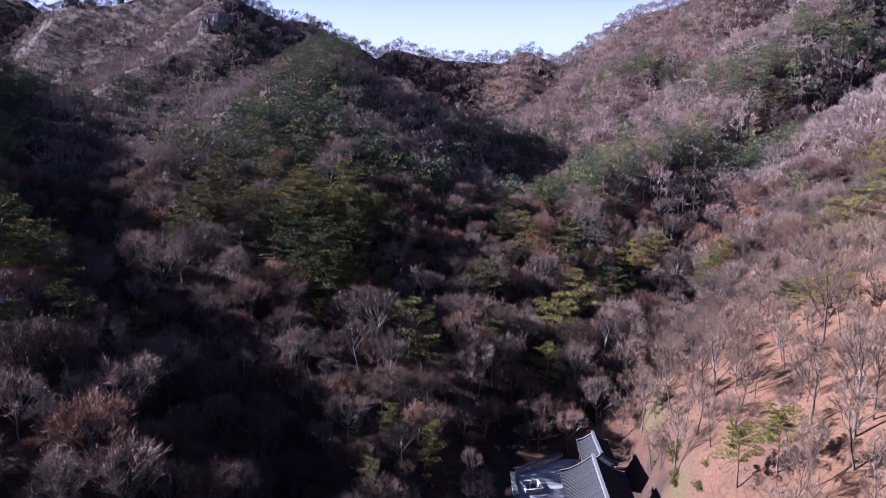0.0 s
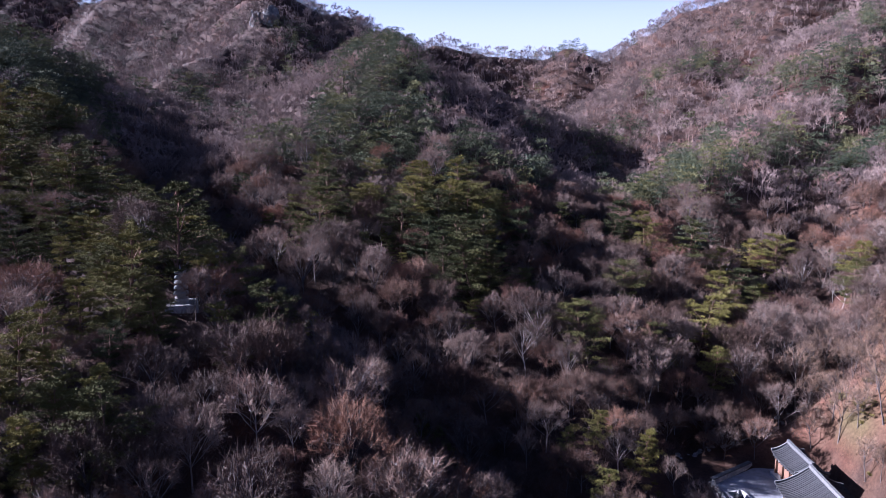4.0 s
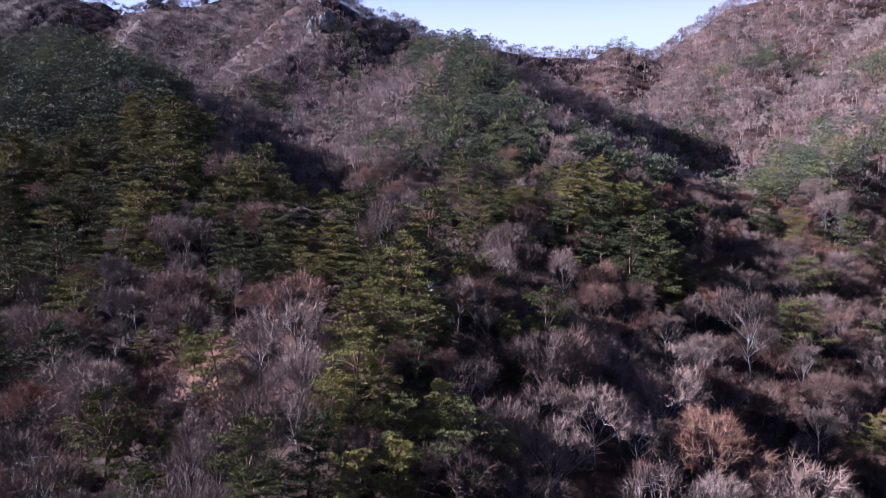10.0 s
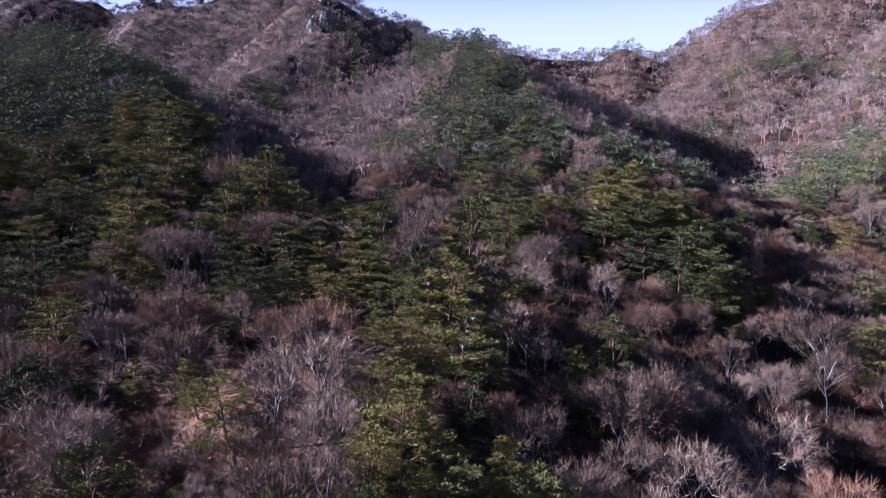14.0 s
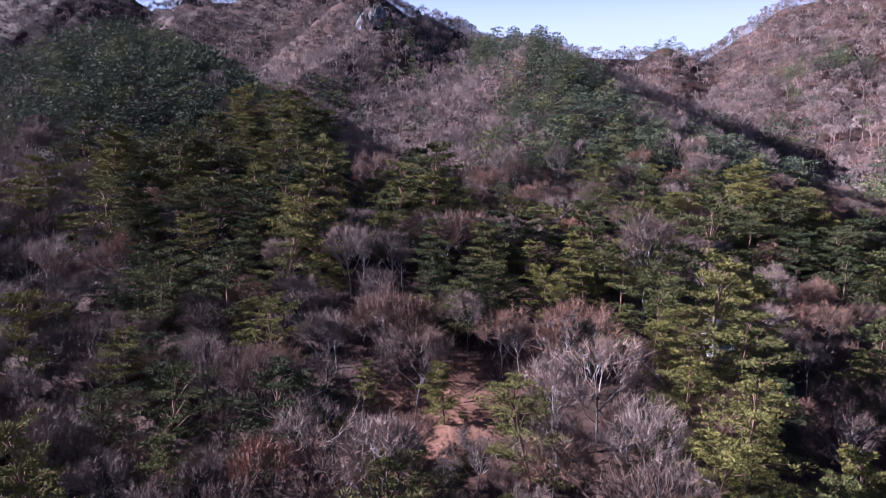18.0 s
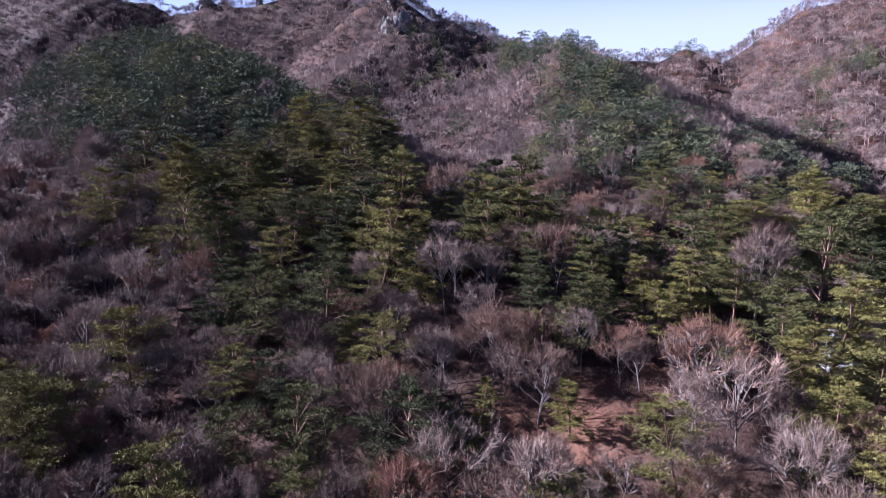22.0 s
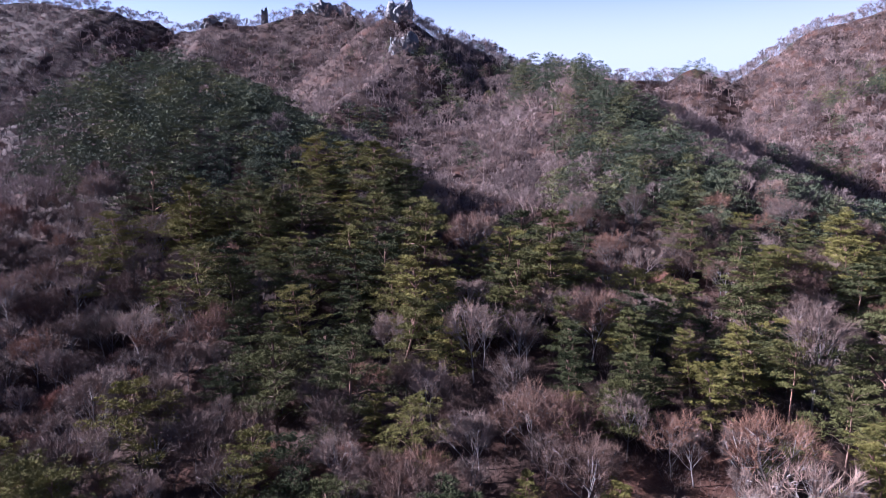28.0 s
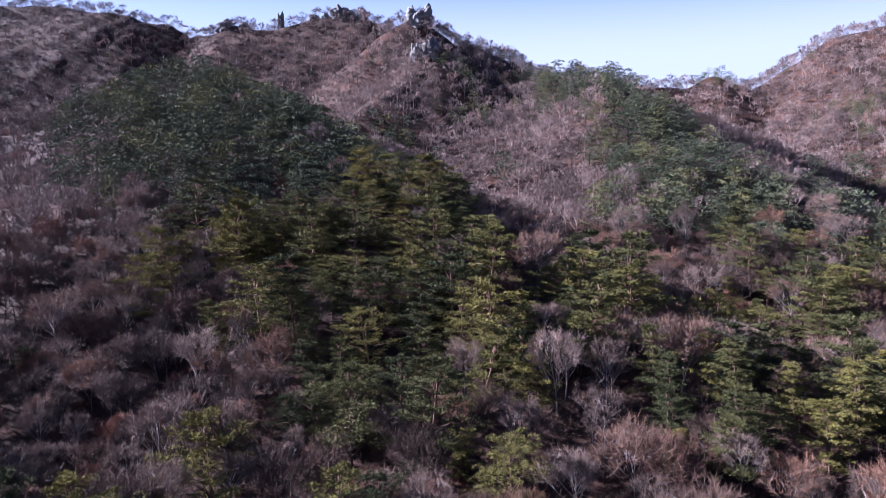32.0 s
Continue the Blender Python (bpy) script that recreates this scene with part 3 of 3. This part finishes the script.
def dry_grass():
    """Tufts of dead grass and fallen sticks over the open bank and the glade."""
    rng = np.random.RandomState(23)
    chunks, tones = [], []
    for cx, cy, rx, ry, count in ((48, 74, 26, 34, 9000), (-86, 79, 9, 6, 900)):
        x, y = cx + rng.uniform(-1, 1, count) * rx, cy + rng.uniform(-1, 1, count) * ry
        keep = ~((x > 5) & (x < 25.5) & (y > 52) & (y < 90)) & (fbm(x / 4, y / 4, 3) > -0.12)
        x, y = x[keep], y[keep]
        n = 9
        px, py = np.repeat(x, n) + rng.normal(size=x.size * n) * 0.22, np.repeat(y, n) + rng.normal(size=x.size * n) * 0.22
        base = np.stack([px, py, land(px, py) - 0.02], 1)
        way = rng.normal(size=base.shape) * np.array((0.8, 0.8, 0.25)) + np.array((0, 0, 0.45))
        way *= (rng.uniform(0.15, 0.5, len(base)) / np.linalg.norm(way, axis=1))[:, None]
        chunks.append(slivers(base, way, rng.uniform(0.03, 0.06, len(base)), rng))
        tones.append(np.repeat(rng.rand(x.size), n))
    me = soup("dry_grass", np.concatenate(chunks), STRAW)
    me.attributes.new("tone", "FLOAT", "FACE").data.foreach_set("value", np.concatenate(tones))
    tagged(new("dry_grass", me), "tan dead grass and fallen sticks on the open bank", "grass", kind="stuff")


def plant():
    x, y, pine, size, turn = scatter()
    z = land(x, y)
    tone = np.random.RandomState(31).rand(x.size)
    nearness = np.hypot(np.clip(np.abs(x + 52) - 60, 0, None), y - 20)
    bare = np.flatnonzero(~pine)
    bare = bare[np.argsort(nearness[bare])]
    on_bank = (x[bare] > 24) & (y[bare] < 108)
    bank, others = bare[on_bank][:330], bare[~on_bank]
    pines = np.flatnonzero(pine)
    pines = pines[np.argsort(nearness[pines])]
    near = others[:1560]
    sets = (
        ("bare_oak", "leafless grey oak with a rounded twiggy crown", "grey bare trees", near[::6], [bare_tree_meshes(40 + s, 6.6 + 0.4 * s, 3.0 + 0.25 * (s % 4), 11, 0.16, 0.9, 26) for s in range(6)]),
        ("bare_maple", "leafless brown tree with a dense spreading crown", "brown bare trees", near[1::6], [bare_tree_meshes(60 + s, 5.6 + 0.3 * s, 3.2 + 0.25 * (s % 3), 12, 0.14, 0.85, 28, 0.012, BARK, TWIG_BROWN) for s in range(5)]),
        ("bare_chestnut", "pale leafless tree with a broad open crown", "pale bare trees", near[2::6], [bare_tree_meshes(90 + s, 6.4 + 0.4 * s, 3.3 + 0.25 * (s % 3), 10, 0.14, 0.95, 18, 0.012, BARK_PALE, TWIG, 11, 0.034) for s in range(5)]),
        ("bare_hornbeam", "leafless tree with reddish-brown twigs", "reddish bare trees", near[3::6], [bare_tree_meshes(140 + s, 5.4 + 0.3 * s, 3.0 + 0.25 * (s % 3), 12, 0.13, 0.9, 28, 0.012, BARK_DARK, TWIG_RUST) for s in range(5)]),
        ("bare_ash", "tall leafless grey tree with rising limbs", "tall bare trees", near[4::6], [bare_tree_meshes(150 + s, 7.2 + 0.3 * s, 2.8 + 0.2 * (s % 3), 10, 0.2, 1.15, 22, 0.013, BARK, TWIG, 11, 0.032) for s in range(5)]),
        ("bare_zelkova", "leafless dark-stemmed tree with a bushy crown", "bushy bare trees", near[5::6], [bare_tree_meshes(160 + s, 5.8 + 0.3 * s, 3.1 + 0.25 * (s % 3), 12, 0.14, 0.9, 27, 0.013, BARK_DARK, TWIG_BROWN) for s in range(5)]),
        ("bare_alder", "slender leafless tree with upright forking branches on the bank", "bank trees", bank, [bare_tree_meshes(80 + s, 6.4 + 0.4 * s, 2.1 + 0.2 * (s % 3), 9, 0.25, 1.25, 15, 0.014, BARK_DARK, TWIG_PINK, 8, 0.028) for s in range(6)]),
        ("pine_tree", "green pine with layered branches on the wooded slope", "pines of the slope", pines[:300], [pine_meshes(70 + s, 7.2 + 0.4 * s, 2.7 + 0.25 * (s % 3)) for s in range(6)]),
    )
    for name, label, group, ids, forms in sets:
        firsts = []
        for n, i in enumerate(ids):
            m = pose(x[i], y[i], z[i], 0, 0, math.degrees(turn[i])) @ Matrix.Scale(size[i], 4)
            if n < len(forms):
                firsts.append(grown(label, "tree", group, forms[n], name))
                firsts[-1].matrix_basis = m
            else:
                copy_thing(firsts[(n * 5 + n // 7) % len(firsts)], m)
    for is_pine, rest in ((False, np.concatenate([others[1560:], bare[on_bank][330:]])), (True, pines[300:])):
        bands = [rest[y[rest] < 135], rest[(y[rest] >= 135) & (y[rest] < 215)], rest[y[rest] >= 215]]
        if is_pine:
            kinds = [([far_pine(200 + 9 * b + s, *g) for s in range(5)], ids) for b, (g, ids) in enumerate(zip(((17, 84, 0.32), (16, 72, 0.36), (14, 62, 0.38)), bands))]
            mt, nm, lb = NEEDLE_HAZY, "distant_pines", "dense dark green pine wood on the ridges"
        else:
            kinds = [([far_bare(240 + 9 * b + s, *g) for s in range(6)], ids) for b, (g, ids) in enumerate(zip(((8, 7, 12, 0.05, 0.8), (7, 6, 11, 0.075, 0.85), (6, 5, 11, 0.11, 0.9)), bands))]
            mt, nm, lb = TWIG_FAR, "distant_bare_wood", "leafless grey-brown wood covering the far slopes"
        chunks, tones = [], []
        for variants, ids in kinds:
            for s, v in enumerate(variants):
                pick = ids[s::len(variants)]
                c, si = np.cos(turn[pick]), np.sin(turn[pick])
                q = np.empty((len(pick), *v.shape))
                q[..., 0] = (v[..., 0] * c[:, None, None] - v[..., 1] * si[:, None, None])
                q[..., 1] = (v[..., 0] * si[:, None, None] + v[..., 1] * c[:, None, None])
                q[..., 2] = v[..., 2]
                q *= size[pick][:, None, None, None]
                q += np.stack([x[pick], y[pick], z[pick]], 1)[:, None, None, :]
                chunks.append(q.reshape(-1, 3, 3))
                tones.append(np.repeat(tone[pick], len(v)))
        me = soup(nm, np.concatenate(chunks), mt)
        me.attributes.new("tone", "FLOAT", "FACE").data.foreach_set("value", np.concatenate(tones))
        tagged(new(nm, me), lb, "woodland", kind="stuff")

    undergrowth()
    dry_grass()
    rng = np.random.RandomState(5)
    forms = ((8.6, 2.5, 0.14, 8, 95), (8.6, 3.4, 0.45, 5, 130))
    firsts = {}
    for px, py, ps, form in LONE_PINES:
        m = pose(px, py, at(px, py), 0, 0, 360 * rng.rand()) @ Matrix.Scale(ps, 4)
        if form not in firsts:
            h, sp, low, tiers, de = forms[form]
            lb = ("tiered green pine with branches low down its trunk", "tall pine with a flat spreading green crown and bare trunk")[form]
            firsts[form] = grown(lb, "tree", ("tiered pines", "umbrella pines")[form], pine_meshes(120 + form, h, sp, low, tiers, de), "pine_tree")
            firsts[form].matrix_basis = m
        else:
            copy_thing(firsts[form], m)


plant()


# ---- the temple in the valley ----
TILE = varied("roof_tile", [(0, (0.018, 0.018, 0.019)), (1, (0.030, 0.029, 0.030))], 0.9, 5, spec=0.1)
CAP = varied("ridge_mortar", [(0, (0.055, 0.055, 0.056)), (1, (0.085, 0.083, 0.082))], 0.9, 4, spec=0.1)
PLASTER = varied("plaster", [(0, (0.45, 0.43, 0.39)), (1, (0.52, 0.49, 0.44))], 0.9, 2)
TIMBER = varied("timber", [(0, (0.085, 0.045, 0.028)), (1, (0.12, 0.065, 0.04))], 0.8, 7)
STONE = varied("cut_stone", [(0, (0.19, 0.185, 0.18)), (1, (0.27, 0.26, 0.25))], 0.9, 3)
PAVING = varied("yard_concrete", [(0, (0.12, 0.12, 0.13)), (1, (0.15, 0.15, 0.16))], 0.9, 0.9)


def block(cx, cy, z0, sx, sy, h, taper=0.0):
    """Corners and faces of a block that stands on z0."""
    a, b = sx / 2, sy / 2
    c, d = a - taper, b - taper
    v = [(cx - a, cy - b, z0), (cx + a, cy - b, z0), (cx + a, cy + b, z0), (cx - a, cy + b, z0),
         (cx - c, cy - d, z0 + h), (cx + c, cy - d, z0 + h), (cx + c, cy + d, z0 + h), (cx - c, cy + d, z0 + h)]
    return v, [(3, 2, 1, 0), (4, 5, 6, 7), (0, 1, 5, 4), (1, 2, 6, 5), (2, 3, 7, 6), (3, 0, 4, 7)]


def part(name, shape, material, parent, label="", bevel=0.0):
    """One mesh object under a thing or a part; shape is (verts, faces)."""
    me = mesh_from(name, *shape, [material])
    if bevel:
        bm = bmesh.new()
        bm.from_mesh(me)
        bmesh.ops.bevel(bm, geom=bm.edges[:], offset=bevel, segments=1, affect="EDGES")
        bm.to_mesh(me)
        bm.free()
    ob = new(name, me)
    ob.parent = parent
    return tagged(ob, label)


def temple_building(name, label, place, length, half, wall_h, rise, over=0.9, row=0.30, bays=5):
    """A hall with a curved, tiled gable roof on posts; its ridge runs along its own x."""
    root = tagged(new(name), label, "building")
    root.matrix_basis = place
    L, W = length / 2, half
    eave = wall_h + 0.35

    def height(x, u):
        return eave + rise * (1 - u) ** 1.45 + 0.32 * abs(x / L) ** 4 * (0.35 + 0.65 * u * u)

    part("platform", block(0, 0, -0.6, length - 2 * over + 1.0, 2 * (W - over) + 1.0, 1.05), STONE, root, "grey cut-stone platform", 0.03)
    part("wall", block(0, 0, 0.45, length - 2 * over - 0.3, 2 * (W - over) - 0.3, wall_h - 0.2), PLASTER, root, "pale plaster wall")
    for side in (1, -1):
        for i in range(bays + 1):
            x = (i / bays - 0.5) * (length - 2 * over)
            part("post", block(x, side * (W - over), 0.45, 0.26, 0.26, wall_h - 0.35), TIMBER, root)
        for i in range(bays):
            x = ((i + 0.5) / bays - 0.5) * (length - 2 * over)
            part("door_panel", block(x, side * (W - over - 0.1), 0.6, 0.55 * (length - 2 * over) / bays, 0.14, wall_h - 1.1), TIMBER, root)
        part("beam", block(0, side * (W - over), wall_h - 0.05, length - 2 * over + 0.5, 0.24, 0.26), TIMBER, root)
        n, m = 24, 8
        top = [((i / n * 2 - 1) * L, side * W * j / m, height((i / n * 2 - 1) * L, j / m)) for i in range(n + 1) for j in range(m + 1)]
        low = [(x, y, z - 0.16) for x, y, z in top]
        k = len(top)
        faces = []
        for i in range(n):
            for j in range(m):
                a, b, c, d = i * (m + 1) + j, (i + 1) * (m + 1) + j, (i + 1) * (m + 1) + j + 1, i * (m + 1) + j + 1
                faces += [(a, b, c, d), (k + d, k + c, k + b, k + a)]
            a, b = i * (m + 1) + m, (i + 1) * (m + 1) + m
            faces.append((a, b, k + b, k + a))
        for j in range(m):
            faces += [(j, j + 1, k + j + 1, k + j), (n * (m + 1) + j, n * (m + 1) + j + 1, k + n * (m + 1) + j + 1, k + n * (m + 1) + j)]
        roof = part("roof_slope", (top + low, faces), TILE, root, "dark grey tiled roof slope")
        rows = int(length / row)
        for i in range(rows + 1):
            x = (i / rows * 2 - 1) * (L - 0.08)
            v, f = [], []
            for j in range(m + 1):
                y, z = side * W * (j / m * 1.01), height(x, j / m)
                v += [(x - 0.085, y, z - 0.02), (x - 0.05, y, z + 0.05), (x + 0.05, y, z + 0.05), (x + 0.085, y, z - 0.02)]
            for j in range(m):
                f += [(4 * j + q, 4 * j + q + 1, 4 * j + q + 5, 4 * j + q + 4) for q in range(3)]
            f += [(0, 1, 2, 3), (4 * m, 4 * m + 1, 4 * m + 2, 4 * m + 3)]
            part("roof_rib", (v, f), TILE, roof)
        for i in range(int(length / 0.55)):
            x = (i + 0.5) * 0.55 - L
            part("rafter_end", block(x, side * (W - 0.32), height(x, 0.9) - 0.42, 0.13, 0.66, 0.15), CAP, root)
    n = 16
    v, f = [], []
    for i in range(n + 1):
        x = (i / n * 2 - 1) * (L + 0.06)
        z = height(min(max(x, -L), L), 0)
        v += [(x, -0.2, z - 0.06), (x, -0.17, z + 0.34), (x, 0.17, z + 0.34), (x, 0.2, z - 0.06)]
    for i in range(n):
        f += [(4 * i + q, 4 * i + q + 1, 4 * i + q + 5, 4 * i + q + 4) for q in range(3)]
    f += [(0, 1, 2, 3), (4 * n + 3, 4 * n + 2, 4 * n + 1, 4 * n)]
    part("ridge_cap", (v, f), CAP, root, "pale mortared ridge")
    for end in (1, -1):
        x0 = end * (L - over)
        v = [(x0, W * u * 0.8, height(x0, abs(u) * 0.8) - 0.2) for u in np.linspace(-1, 1, 9)]
        v += [(x0 - end * 0.12, y, z) for x, y, z in v] + [(x0, -W * 0.8, eave - 0.25), (x0, W * 0.8, eave - 0.25)]
        f = [tuple(range(9)) + (19, 18), tuple(range(9, 18))]
        part("gable", (v, f), PLASTER, root)
        for side in (1, -1):
            v, f = [], []
            for j in range(9):
                y, z = side * W * j / 8, height(end * L, j / 8)
                v += [(end * L - 0.12, y, z), (end * L - 0.1, y, z + 0.2), (end * L + 0.1, y, z + 0.2), (end * L + 0.12, y, z)]
            for j in range(8):
                f += [(4 * j + q, 4 * j + q + 1, 4 * j + q + 5, 4 * j + q + 4) for q in range(3)]
            f += [(0, 1, 2, 3), (32, 33, 34, 35)]
            part("verge", (v, f), CAP, root)
    return root


GROUND = YARD[4]
temple_building("temple_hall", "temple hall with curved grey tiled gable roof beside the yard", pose(17.7, 68.6, GROUND - 0.15, 0, 0, 86.6), 19.0, 3.9, 2.9, 2.3)
temple_building("temple_annex", "small temple building with dark tiled roof behind the hall", pose(20.0, 83.6, GROUND + 0.1, 0, 0, 88.0), 6.4, 2.1, 2.7, 1.3, 0.55, 0.34, 3)


def prism(points, z0, z1):
    n = len(points)
    return [(x, y, z0) for x, y in points] + [(x, y, z1) for x, y in points], [tuple(range(n))[::-1], tuple(range(n, 2 * n))] + [(i, (i + 1) % n, n + (i + 1) % n, n + i) for i in range(n)]


tagged(new("pavement", mesh_from("pavement", *prism([(8.8, 56), (9.2, 83.6), (16.6, 88.4), (23.2, 87.8), (23.4, 56)], GROUND - 0.8, GROUND + 0.12), [PAVING])), "pale concrete temple yard", "yard", kind="structure")


def low_wall(ax, ay, bx, by, pieces):
    """A low wall of rough stones with flat coping."""
    root = tagged(new("stone_wall"), "low rough stone wall edging the temple yard", "wall", "yard walls")
    length, turn = math.hypot(bx - ax, by - ay), math.degrees(math.atan2(by - ay, bx - ax))
    root.matrix_basis = pose(ax, ay, GROUND - 0.1, 0, 0, turn)
    rng = random.Random(3 + pieces)
    step = length / pieces
    for i in range(pieces):
        for k in range(2):
            part("stone", block((i + 0.5 + 0.25 * k) * step, rng.uniform(-0.04, 0.04), 0.42 * k, step * rng.uniform(0.86, 0.97), 0.46, 0.41, rng.uniform(0.02, 0.06)), STONE, root)
    part("coping", block(length / 2, 0, 0.82, length, 0.6, 0.12), CAP, root)


low_wall(8.7, 58.0, 9.0, 83.4, 24)
low_wall(9.4, 84.1, 16.3, 88.8, 9)


def basin():
    root = tagged(new("stone_basin"), "square grey stone water basin on the yard", "basin")
    root.matrix_basis = pose(11.2, 80.2, GROUND + 0.12, 0, 0, 12)
    for x, y, sx, sy in ((-1.1, 0, 0.3, 2.5), (1.1, 0, 0.3, 2.5), (0, 1.1, 1.9, 0.3), (0, -1.1, 1.9, 0.3)):
        part("rim", block(x, y, 0, sx, sy, 0.55, 0.02), STONE, root)
    part("bowl", block(0, 0, 0, 0.9, 0.9, 0.75, 0.12), CAP, root)
    part("spout", block(0.1, 0.2, 0.75, 0.3, 0.3, 0.5, 0.05), STONE, root)


def storage_box():
    root = tagged(new("storage_box"), "dark timber box with pale lid against the hall", "box")
    root.matrix_basis = pose(13.6, 75.0, GROUND + 0.12, 0, 0, 86.6)
    part("body", block(0, 0, 0, 1.5, 1.1, 1.0), TIMBER, root)
    part("lid", block(0, 0.05, 1.0, 1.6, 1.2, 0.08), CAP, root)


basin()
storage_box()


def pagoda():
    """A small stone pagoda of five storeys on the near spur, on its stone terrace."""
    root = tagged(new("stone_pagoda"), "tiered grey stone pagoda among pines on the spur", "pagoda")
    root.matrix_basis = pose(-57.5, 86.0, at(-57.5, 86.0), 0, 0, 20) @ Matrix.Scale(0.85, 4)
    part("terrace", block(0, 0, -0.8, 4.6, 4.6, 1.2, 0.1), STONE, root)
    part("plinth", block(0, 0, 0.4, 2.0, 2.0, 0.7, 0.08), STONE, root)
    z, w = 1.1, 1.25
    for i in range(5):
        h = 0.62 - 0.06 * i
        part("storey", block(0, 0, z, w, w, h, 0.03), STONE, root)
        part("roof_slab", block(0, 0, z + h, w + 0.85, w + 0.85, 0.12), STONE, root)
        part("roof_top", block(0, 0, z + h + 0.12, w + 0.8, w + 0.8, 0.2, 0.32), STONE, root)
        z, w = z + h + 0.3, w * 0.86
    part("finial", block(0, 0, z, 0.3, 0.3, 0.8, 0.1), STONE, root)


pagoda()


# ---- rocks ----
def boulder_mesh(seed, detail=2, rough=0.35):
    bm = bmesh.new()
    bmesh.ops.create_icosphere(bm, subdivisions=detail, radius=1.0)
    o = Vector((seed * 3.7, seed * 1.3, 0))
    for v in bm.verts:
        d = v.co.normalized()
        k = 1 + rough * noise.noise(d * 1.1 + o) + 0.5 * rough * noise.noise(d * 3.1 + o) + 0.3 * rough * abs(noise.noise(d * 7 + o))
        v.co = d * k
    me = bpy.data.meshes.new("boulder")
    bm.to_mesh(me)
    bm.free()
    me.materials.append(ROCK)
    return me


def strew_boulders():
    rng = random.Random(9)
    shapes = [boulder_mesh(i) for i in range(5)]
    for i in range(46):
        f = i / 45
        x, y = 8 + 28 * f + rng.uniform(-1.0, 1.0), 91.5 + 16 * f - 6 * f * (1 - f) + rng.uniform(-0.9, 0.9)
        r = rng.uniform(0.2, 0.5)
        ob = tagged(new("boulder", shapes[i % 5]), "pale grey boulder in the stony stream bed", "rock", "stream boulders")
        ob.matrix_basis = pose(x, y, at(x, y) + 0.1 * r, 0, 0, rng.uniform(0, 360)) @ Matrix.Diagonal((r, r * 0.8, r * 0.6, 1))


strew_boulders()


def crags():
    rng = random.Random(4)
    for k, (x, y, w, h, n) in enumerate(((-116, 357, 5, 8, 4), (-121, 395, 6, 7, 4), (-158, 436, 7, 7, 4), (-176, 439, 6, 5, 2), (-199, 440, 2.5, 10, 2), (-228, 450, 6, 5, 2))):
        for i in range(n):
            px, py = x + rng.uniform(-1, 1) * w, y + rng.uniform(-1, 0.4) * w * 0.6
            ob = tagged(new("rock_outcrop", boulder_mesh(20 + 5 * k + i, 4, 0.7)), "bare pale grey crag on the mountain crest", "rock", "crags of the crest")
            s = rng.uniform(0.45, 0.8)
            ob.matrix_basis = pose(px, py, at(px, py) + 0.05 * h * s, rng.uniform(-12, 12), rng.uniform(-12, 12), rng.uniform(0, 360)) @ Matrix.Diagonal((w * s, w * s * 0.8, h * s * 1.1, 1))


crags()


# ---- shrubs beside the temple and in the glades ----
SHRUB = varied("shrub_leaves", [(0, (0.085, 0.072, 0.022)), (0.6, (0.12, 0.098, 0.03)), (1, (0.13, 0.085, 0.04))], 0.9, 2.0, spec=0.05)


def shrub_meshes(seed):
    rng = np.random.RandomState(seed)
    V, F, leaves = [], [], []
    base = list(range(3))
    V.extend(ring(np.array((0, 0, -0.2)), np.array((0, 0, 1.0)), 0.05, 3))
    for i in range(9):
        a, r = i * 2.4 + rng.rand(), 0.3 + 0.6 * rng.rand()
        tip = np.array((math.cos(a) * r, math.sin(a) * r, 0.9 + 0.6 * rng.rand()))
        tube(V, F, [np.array((0, 0, -0.2)), tip * 0.55, tip], (0.03, 0.022, 0.012), 3, base)
        for g in (0.6, 1.0):
            leaves.append(tuft(tip * g, 0.42, 30, 0.26, rng, 0.7, 0.45))
    return mesh_from("stem", V, F, [BARK], True), soup("foliage", np.concatenate(leaves), SHRUB)


def shrubs():
    rng = random.Random(21)
    firsts = [grown("yellowish evergreen shrub on the leaf-strewn ground", "shrub", "shrubs", shrub_meshes(300 + i), "shrub") for i in range(4)]
    spots = [(28.5, 85, 1.6, 4), (27.0, 71, 1.0, 6), (31, 92, 4, 2), (-84, 74, 9, 5), (-96, 72, 8, 5), (-2, 80, 6, 6)]
    for n in range(72):
        cx, cy, rx, ry = spots[n % len(spots)]
        x, y, k = cx + rng.gauss(0, 0.5) * rx, cy + rng.gauss(0, 0.5) * ry, rng.uniform(0.35, 0.95)
        m = pose(x, y, at(x, y), 0, 0, rng.uniform(0, 360)) @ Matrix.Scale(k, 4)
        if n < 4:
            firsts[n].matrix_basis = m
        else:
            copy_thing(firsts[n % 4], m)


shrubs()
